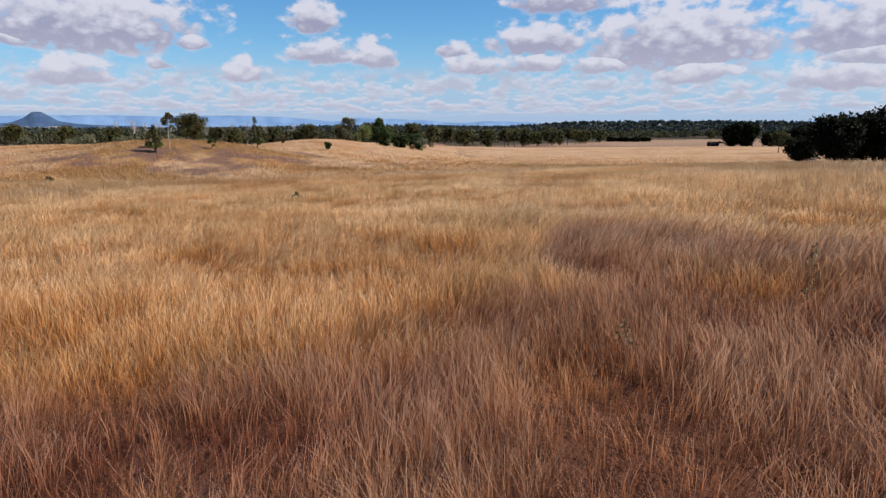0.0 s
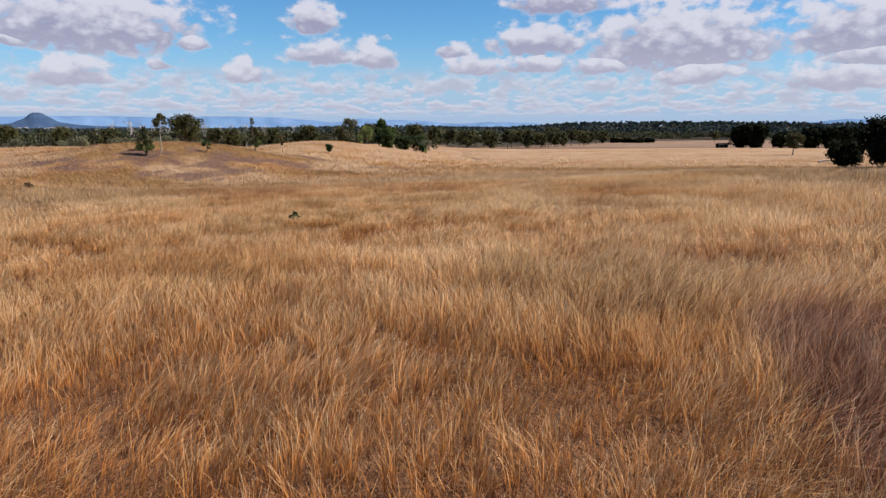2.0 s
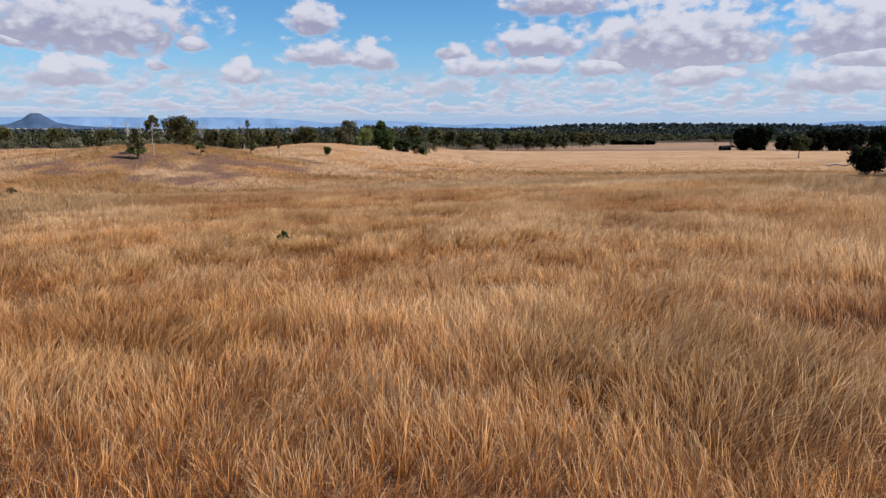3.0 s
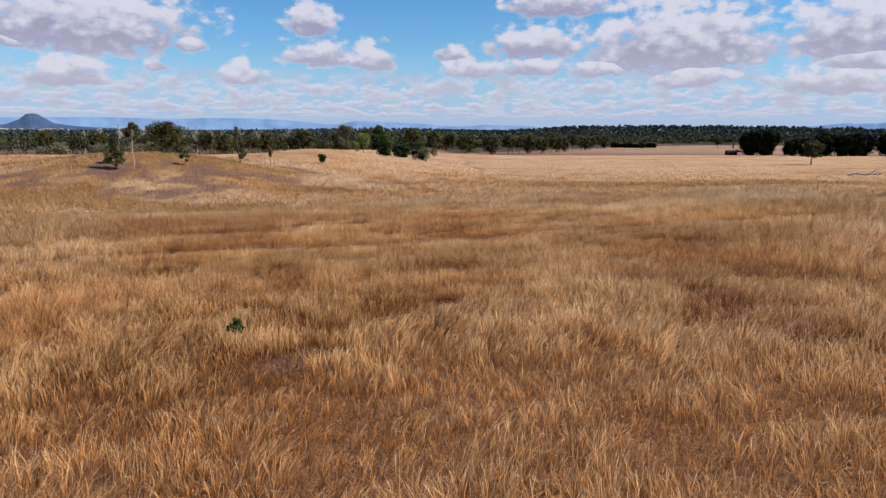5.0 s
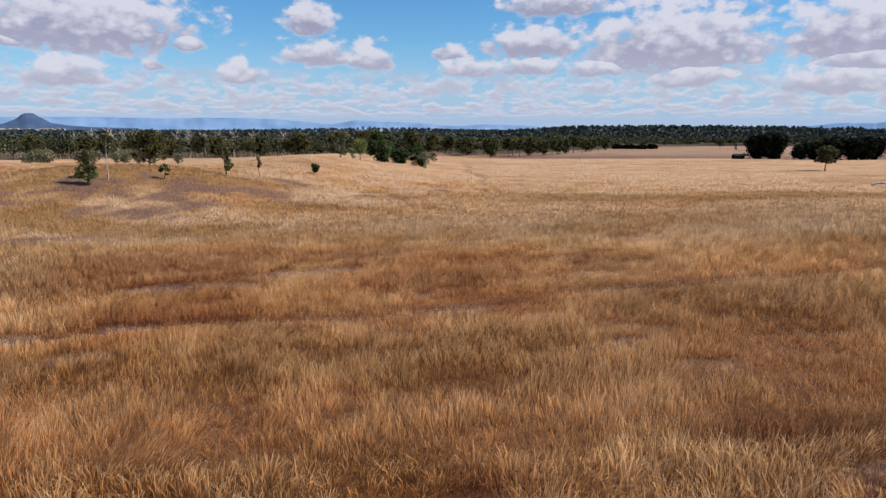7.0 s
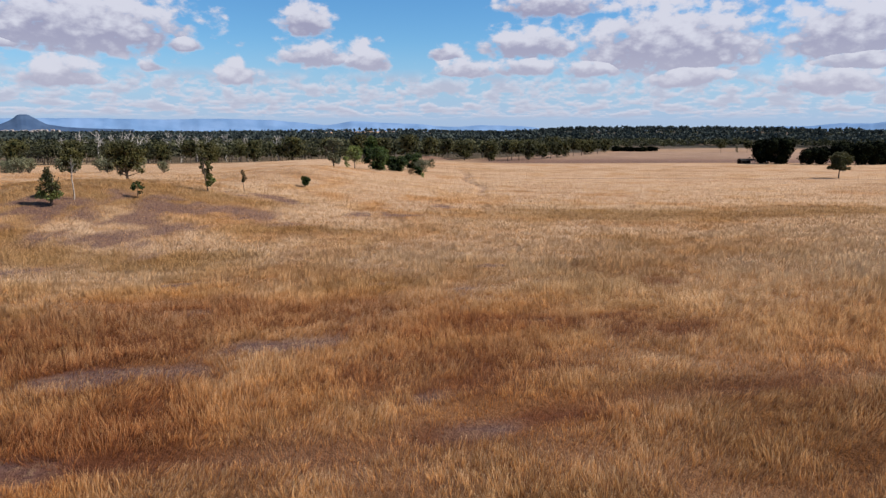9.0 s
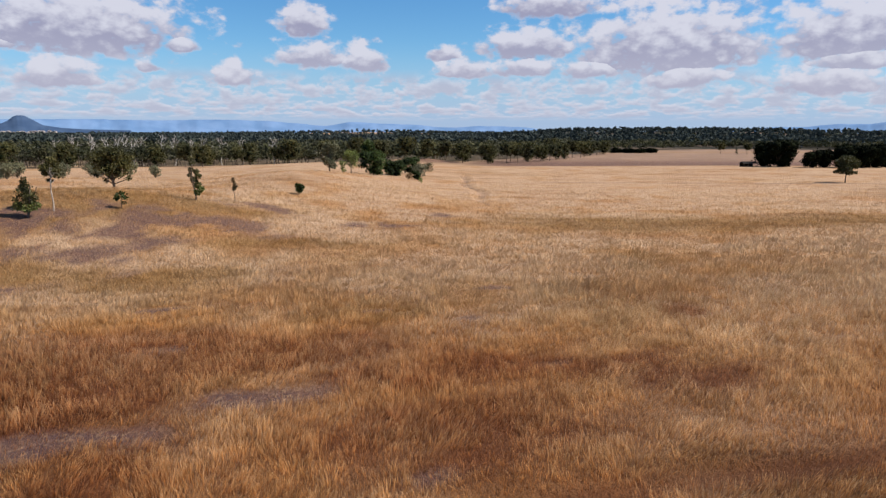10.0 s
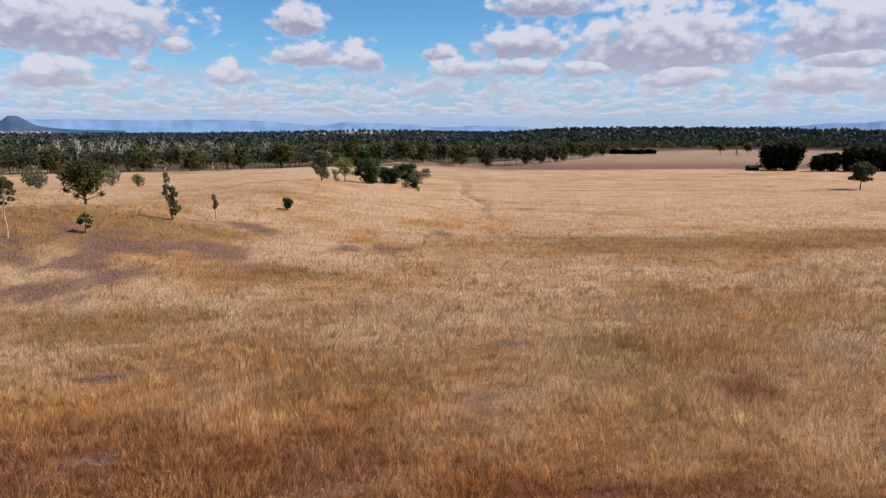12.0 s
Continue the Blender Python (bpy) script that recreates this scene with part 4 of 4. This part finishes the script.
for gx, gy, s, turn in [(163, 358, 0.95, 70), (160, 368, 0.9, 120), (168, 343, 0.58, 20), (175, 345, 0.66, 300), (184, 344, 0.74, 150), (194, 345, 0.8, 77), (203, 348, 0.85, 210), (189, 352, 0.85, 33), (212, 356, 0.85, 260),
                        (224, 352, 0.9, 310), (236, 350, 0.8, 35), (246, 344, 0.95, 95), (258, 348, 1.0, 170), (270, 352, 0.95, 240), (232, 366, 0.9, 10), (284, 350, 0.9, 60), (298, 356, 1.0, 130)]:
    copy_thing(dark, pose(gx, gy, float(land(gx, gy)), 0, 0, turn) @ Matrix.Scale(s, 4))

NEAR_GROVE = "dark trees at the edge of the pasture"
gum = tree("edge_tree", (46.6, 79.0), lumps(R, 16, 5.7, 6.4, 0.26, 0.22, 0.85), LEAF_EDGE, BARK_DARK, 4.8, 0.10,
           "leafy tree coloured dark for cloud shade, with bare lower trunks at the pasture's edge", leaf=0.22, count=5200, seed=33, core=0.62, stems=4, fork=0.35, group=NEAR_GROVE)
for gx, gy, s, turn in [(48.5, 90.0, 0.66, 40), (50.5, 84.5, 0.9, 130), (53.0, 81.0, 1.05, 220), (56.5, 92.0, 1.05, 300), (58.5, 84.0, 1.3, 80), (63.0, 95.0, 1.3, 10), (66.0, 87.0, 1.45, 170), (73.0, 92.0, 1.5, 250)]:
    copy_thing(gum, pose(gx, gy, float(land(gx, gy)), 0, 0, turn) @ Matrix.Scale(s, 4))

# ---- the row of trees along the far side of the pasture ----
ROW = "trees along the far edge of the pasture"
row_a = tree("row_tree", (14.2, 446.0), lumps(R, 11, 12.0, 12.5, 0.22, 0.25, 0.8), LEAF_GUM, BARK, 6.0, 0.3,
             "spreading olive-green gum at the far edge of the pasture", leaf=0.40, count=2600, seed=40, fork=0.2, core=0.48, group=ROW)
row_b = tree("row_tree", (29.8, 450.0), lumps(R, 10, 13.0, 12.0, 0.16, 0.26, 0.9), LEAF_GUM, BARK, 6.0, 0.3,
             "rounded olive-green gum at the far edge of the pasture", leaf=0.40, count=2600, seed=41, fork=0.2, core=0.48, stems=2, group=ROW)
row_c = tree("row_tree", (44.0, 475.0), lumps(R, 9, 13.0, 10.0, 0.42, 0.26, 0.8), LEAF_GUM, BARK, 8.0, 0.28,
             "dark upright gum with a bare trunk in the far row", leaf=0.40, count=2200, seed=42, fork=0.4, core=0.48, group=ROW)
spots = [(-8, 452, 0.95), (4, 470, 1.0), (52, 480, 0.95), (60, 492, 1.0), (50, 505, 1.05), (72, 508, 1.0), (80, 520, 0.95), (88, 538, 1.05), (97, 552, 1.0), (90, 570, 1.1),
         (108, 575, 1.0), (118, 590, 1.0), (126, 612, 1.1), (135, 630, 1.0), (146, 650, 1.0), (158, 670, 1.05), (-20, 440, 1.0), (-34, 425, 0.95), (16, 490, 1.05), (34, 498, 1.0),
         (275, 684, 1.0), (301, 684, 0.85), (-60, 400, 1.0), (-78, 386, 1.0), (-46, 410, 1.05), (66, 525, 1.1), (-94, 372, 0.95), (-110, 350, 0.9), (-124, 366, 0.85),
         (-140, 372, 0.8), (-156, 362, 0.85), (-172, 350, 0.9), (-190, 335, 0.95), (-206, 320, 1.0), (-150, 384, 0.7), (-118, 380, 0.75), (-104, 384, 0.7), (-86, 392, 0.75), (-164, 378, 0.7), (-180, 366, 0.8)]
for n, (gx, gy, s) in enumerate(spots):
    proto = (row_a, row_b, row_c)[int(R.integers(3))]
    copy_thing(proto, pose(gx, gy, float(land(gx, gy)), 0, 0, R.uniform(0, 360)) @ Matrix.Scale(s * R.uniform(0.9, 1.1), 4))
tree("young_tree", (287.0, 676.0), lumps(R, 5, 6.0, 3.4, 0.2, 0.28, 1.0), LEAF_GUM, BARK, 4.0, 0.12, "small young tree on the far paddock", leaf=0.3, count=420, seed=45)

# grey shrubs in the hollow behind the knoll
SHRUBS = "grey shrubs in the hollow"
grey = tree("hollow_shrub", (-92.0, 226.0), lumps(R, 8, 4.6, 4.9, 0.25, 0.26, 0.8), LEAF_GREY, BARK, 3.0, 0.12,
            "grey-green round shrub with dark stems in the hollow", "shrub", leaf=0.28, count=1000, seed=46, stems=3, fork=0.25, group=SHRUBS)
for gx, gy, s in [(-99, 232, 0.9), (-104, 224, 0.8), (-112, 236, 1.0), (-85, 238, 0.75), (-118, 222, 1.0), (-126, 232, 0.95), (-96, 246, 0.95), (-108, 252, 1.1), (-122, 250, 1.0),
                  (-136, 244, 1.0), (-134, 214, 0.9), (-116, 262, 0.9), (-140, 262, 1.1)]:
    copy_thing(grey, pose(gx, gy, float(land(gx, gy)), 0, 0, R.uniform(0, 360)) @ Matrix.Scale(s, 4))


def dead_tree(at, height, seed):
    rng = np.random.default_rng(seed)
    tubes = [limb((0, 0, -0.2), (rng.normal() * 0.4, 0, height), 0.30, 0.07, rng, 0.0, 8)]
    for _ in range(8):
        z = height * rng.uniform(0.35, 0.85)
        a, r = rng.uniform(0, 2 * np.pi), rng.uniform(1.2, 3.2)
        end = np.array([r * math.cos(a), r * math.sin(a), z + rng.uniform(1.5, 4.0)])
        tubes.append(limb((0, 0, z), end, 0.14, 0.04, rng, 0.1))
        for _ in range(2):
            tubes.append(limb(end * 0.6 + np.array([0, 0, z * 0.4]), end + rng.normal(size=3) * 0.9, 0.07, 0.03, rng, 0.0, 4))
    v, f, s = join_tubes(tubes)
    ob = new("dead_tree", smooth(raw_mesh("dead_tree", v, f, s, DEAD)))
    ob.location = (*at, float(land(*at)))
    return tagged(ob, "leafless bleached dead tree standing in the woods", "dead tree", "dead trees in the woods")


first_dead = dead_tree((-178, 400), 15.0, 60)
second_dead = dead_tree((-170, 396), 16.0, 61)
for n, (gx, gy) in enumerate([(-186, 404), (-164, 402), (-158, 398), (-194, 398), (-150, 406), (-142, 400), (-136, 408), (-128, 404), (-120, 410), (-172, 410), (-205, 400), (-110, 414), (-94, 420), (-146, 412), (-182, 392)]):
    copy_thing((first_dead, second_dead)[n % 2], pose(gx, gy, float(land(gx, gy)), 0, 0, 47 * n) @ Matrix.Scale(0.9 + 0.05 * (n % 5), 4))


def fallen_tree():
    rng = np.random.default_rng(64)
    tubes = [limb((-3.5, 0, 0.35), (3.5, 1.2, 0.8), 0.28, 0.10, rng, 0.0, 8)]
    for n in range(9):
        t = rng.uniform(0.2, 1.0)
        base = np.array([-3.5 + 7 * t, 1.2 * t, 0.35 + 0.45 * t])
        tubes.append(limb(base, base + np.array([rng.uniform(0.3, 1.8), rng.uniform(-1.2, 1.2), rng.uniform(0.3, 1.9)]), 0.09, 0.025, rng, 0.0, 5))
    v, f, s = join_tubes(tubes)
    ob = new("fallen_tree", smooth(raw_mesh("fallen_tree", v, f, s, DEAD)))
    ob.matrix_world = pose(100.5, 180, float(land(100.5, 180)), 0, 0, -24)
    tagged(ob, "fallen bleached dead tree lying in dry grass", "dead tree")


fallen_tree()
stump = copy_thing(first_dead, pose(262, 432, float(land(262, 432)), 0, 0, 20) @ Matrix.Scale(0.42, 4))


def shed():
    """A low dark open shed with a gable roof beside the grove."""
    foot = new("open_shed")
    x, y = 144.0, 352.0
    foot.matrix_world = pose(x, y, float(land(x, y)), 0, 0, 8) @ Matrix.Scale(0.8, 4)
    tagged(foot, "low dark open-sided shed with a gable roof beside the grove", "shed")
    dim = make_plain_material("rusted_dark_iron", (0.006, 0.005, 0.005), (0.014, 0.011, 0.01), 1.5, 1.0)
    bm = bmesh.new()
    rows = [[bm.verts.new((px, py, pz + t)) for px, py, pz in ((-4.6, -2.2, 2.0), (-4.6, 0, 3.1), (-4.6, 2.2, 2.0))] for t in (0, 0.08)]
    ends = [[bm.verts.new((4.6, v.co.y, v.co.z)) for v in r] for r in rows]
    for a, b in ((0, 1), (1, 2)):
        bm.faces.new((rows[1][a], rows[1][b], ends[1][b], ends[1][a]))
        bm.faces.new((rows[0][b], rows[0][a], ends[0][a], ends[0][b]))
    for i in (0, 2):
        bm.faces.new((rows[0][i], rows[1][i], ends[1][i], ends[0][i]))
    for r in (rows, ends):
        for a, b in ((0, 1), (1, 2)):
            bm.faces.new((r[0][a], r[0][b], r[1][b], r[1][a]))
    me = bpy.data.meshes.new("roof")
    bm.to_mesh(me)
    bm.free()
    me.materials.append(dim)
    part("roof", me, foot)
    post = None
    for px in (-4.2, -1.4, 1.4, 4.2):
        for py in (-2.0, 2.0):
            if post is None:
                v, f = tube([(0, 0, -0.3), (0, 0, 1.2), (0, 0, 2.06)], [0.09, 0.085, 0.08], 8)
                post = raw_mesh("post", v, f.ravel(), np.full(len(f), 4), BARK)
            part("post", post, foot).location = (px, py, 0)
    v = [(-4.3, 2.0, 0.05), (4.3, 2.0, 0.05), (4.3, 2.0, 2.0), (-4.3, 2.0, 2.0), (-4.3, 2.08, 0.05), (4.3, 2.08, 0.05), (4.3, 2.08, 2.0), (-4.3, 2.08, 2.0)]
    f = [(0, 1, 2, 3), (5, 4, 7, 6), (1, 5, 6, 2), (4, 0, 3, 7), (3, 2, 6, 7), (4, 5, 1, 0)]
    me = bpy.data.meshes.new("back_wall")
    me.from_pydata(v, [], f)
    me.materials.append(dim)
    part("back_wall", me, foot)


shed()


# ---- the woods behind ----
def make_woods(name, label, near, far, count, leaf, per, mat, low, high, seed, spread=42):
    rng = np.random.default_rng(seed)
    az = np.radians(rng.uniform(-spread, spread, count))
    edge = np.interp(np.degrees(az), WOOD_AZ, WOOD_D)
    dist = np.maximum(edge + 4, near) + (far - near) * rng.random(count) ** 1.5
    x, y = dist * np.sin(az), dist * np.cos(az)
    keep = wood_share(x, y) > rng.uniform(0.3, 0.9, count)
    x, y = x[keep], y[keep]
    n = len(x)
    h = rng.uniform(low, high, n) * (0.8 + 0.4 * fbm(x, y, 60, 2, 71))
    z = land(x, y)
    # foliage: a domed crown of lumps for each tree
    turn = rng.uniform(0, 2 * np.pi, (n, 1)) + np.arange(7) * 2.4
    reach = np.where(np.arange(7) == 6, 0.0, 0.26) * rng.uniform(0.5, 1.15, (n, 7)) * h[:, None]
    rise = (0.42 + 0.09 * np.arange(7) / 1.6 + rng.normal(size=(n, 7)) * 0.06) * h[:, None]
    centre = np.stack([x[:, None] + reach * np.cos(turn), y[:, None] + reach * np.sin(turn), z[:, None] + rise], -1)
    d = rng.normal(size=(n, 7, per, 3))
    d /= np.linalg.norm(d, axis=-1)[..., None]
    pts = centre[:, :, None] + d * (0.17 * h)[:, None, None, None] * rng.uniform(0.65, 1.1, (n, 7, per, 1)) * np.array([1, 1, 0.75])
    pts = pts.reshape(-1, 3)
    grow = np.repeat(h / 11.0, 7 * per)
    v, c, s = leaf_cards(pts, leaf * grow, rng, 0.0, 0.85)
    me = raw_mesh(name, v, c, s, mat)
    tagged(new(name, me), label, "woods", kind="stuff")
    return x, y, z, h


wx, wy, wz, wh = make_woods("near_woods", "olive and dark gum woodland beyond the pasture", 285, 480, 800, 0.50, 26, LEAF_FAR, 7, 13, 81)
make_woods("middle_woods", "dense gum woodland on the plain", 460, 1150, 2500, 0.85, 9, LEAF_FAR, 8, 13, 82)
make_woods("hill_woods", "woodland on the distant plain and low hills, tinted blue-green for haze", 1050, 2900, 9000, 1.9, 4, LEAF_HILL, 10, 15, 83)
near = np.argsort(np.hypot(wx, wy))[:420]
sticks = [limb((wx[i], wy[i], wz[i] - 0.2), (wx[i] + R.normal() * 0.5, wy[i], wz[i] + 0.62 * wh[i]), 0.22, 0.1, R, 0.0, 4) for i in near]
v, f, s = join_tubes(sticks)
tagged(new("woodland_trunks", raw_mesh("woodland_trunks", v, f, s, BARK)), "grey-brown trunks along the edge of the woods", "tree trunks", kind="stuff")


def hedge():
    """A long low dark thicket on the far paddock."""
    rng = np.random.default_rng(90)
    t = rng.random(90)
    pts = []
    for a in t:
        c = (178 + 46 * a, 716 + 5 * math.sin(a * 9), 0)
        z = float(land(c[0], c[1]))
        pts.append(clump_points(rng, (c[0], c[1], z + 2.2), (3.2, 2.6, 2.4 + 0.8 * math.sin(a * 23)), 60))
    pts = np.concatenate(pts)
    me = raw_mesh("far_thicket", *leaf_cards(pts, 0.7, rng), LEAF_BLACK)
    tagged(new("far_thicket", me), "long low black-green thicket on the far paddock", "thicket", kind="stuff")


hedge()


# ---- mountains on the horizon, blue haze put into their colour ----
def mountain(name, label, azimuths, heights, dist, mat, depth=260, rough=6.0, seed=5):
    """A range seen far off: heights are metres above the plain along the azimuths in degrees."""
    az = np.linspace(azimuths[0], azimuths[-1], 220)
    top = np.interp(az, azimuths, heights)
    top = np.convolve(np.pad(top, 2, mode="edge"), np.ones(5) / 5, "valid")
    top = top + (fbm(az * 40, az * 0 + seed, 26, 4, seed) - 0.5) * rough * np.minimum(1, top / 25)
    rows = []
    prof = [(-1.0, 0.0), (-0.7, 0.18), (-0.45, 0.45), (-0.2, 0.8), (0.0, 1.0), (0.4, 0.6), (1.0, 0.0)]
    for d, w in prof:
        r = dist + d * depth + (fbm(az * 40, az * 0 + 40 * d, 60, 3, seed + 3) - 0.5) * 120 * (1 - w)
        a = np.radians(az)
        rows.append(np.stack([r * np.sin(a), r * np.cos(a), -17 + w * (top + 17) * (0.85 + 0.3 * fbm(az * 40, az * 0 + 9 * d, 14, 3, seed + 7) if 0 < w < 1 else 1)], 1))
    V = np.concatenate(rows)
    n = len(az)
    i, j = np.meshgrid(np.arange(len(prof) - 1), np.arange(n - 1), indexing="ij")
    q = np.stack([i * n + j, i * n + j + 1, (i + 1) * n + j + 1, (i + 1) * n + j], -1).reshape(-1, 4)
    me = smooth(raw_mesh(name, V, q.ravel(), np.full(len(q), 4), mat))
    return tagged(new(name, me), label, "mountains", kind="structure")


# base colours carry the air's blue haze; a faint emission lifts them further
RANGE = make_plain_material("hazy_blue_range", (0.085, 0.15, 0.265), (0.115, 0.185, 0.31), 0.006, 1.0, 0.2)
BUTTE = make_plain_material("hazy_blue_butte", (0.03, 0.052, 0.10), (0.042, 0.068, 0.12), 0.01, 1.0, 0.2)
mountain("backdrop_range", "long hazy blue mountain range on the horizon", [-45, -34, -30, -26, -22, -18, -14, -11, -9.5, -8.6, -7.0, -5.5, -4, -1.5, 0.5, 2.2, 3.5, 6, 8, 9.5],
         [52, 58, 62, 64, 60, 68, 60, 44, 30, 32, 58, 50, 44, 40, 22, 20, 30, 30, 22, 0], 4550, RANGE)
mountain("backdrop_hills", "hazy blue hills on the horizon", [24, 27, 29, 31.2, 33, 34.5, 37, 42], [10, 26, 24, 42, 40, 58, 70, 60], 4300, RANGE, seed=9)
mountain("backdrop_butte", "flat-topped butte above the plain, blue-grey with haze", [-40, -36, -33.9, -32.8, -31.9, -31.55, -30.9, -30.6, -29.8, -28.6, -27, -24],
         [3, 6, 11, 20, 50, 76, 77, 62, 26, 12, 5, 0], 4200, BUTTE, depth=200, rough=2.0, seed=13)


def town():
    """Pale roofs and cleared ground below the butte."""
    rng = np.random.default_rng(95)
    verts, faces = [], []
    for n in range(170):
        a, d = math.radians(rng.uniform(-40, -28.8)), rng.uniform(3450, 3850)
        x, y = d * math.sin(a), d * math.cos(a)
        z, w, h = float(land(x, y)) + rng.uniform(0, 11), rng.uniform(3, 8), rng.uniform(2.5, 5)
        o = len(verts)
        verts += [(x + sx * w, y + sy * 6, z + sz * h - 12 * (sz == 0)) for sz in (0, 1) for sx, sy in ((-1, -1), (1, -1), (1, 1), (-1, 1))]
        verts += [(x - w, y, z + h * 1.4), (x + w, y, z + h * 1.4)]
        faces += [(o, o + 1, o + 5, o + 4), (o + 1, o + 2, o + 6, o + 5), (o + 2, o + 3, o + 7, o + 6), (o + 3, o, o + 4, o + 7),
                  (o + 4, o + 5, o + 9, o + 8), (o + 6, o + 7, o + 8, o + 9)]
    me = bpy.data.meshes.new("far_town")
    me.from_pydata(verts, [], faces)
    me.materials.append(make_plain_material("pale_roofs", (0.28, 0.23, 0.21), (0.38, 0.33, 0.30), 0.05))
    tagged(new("far_town", me), "pale scattered roofs of a far town below the butte", "town", kind="stuff")


town()
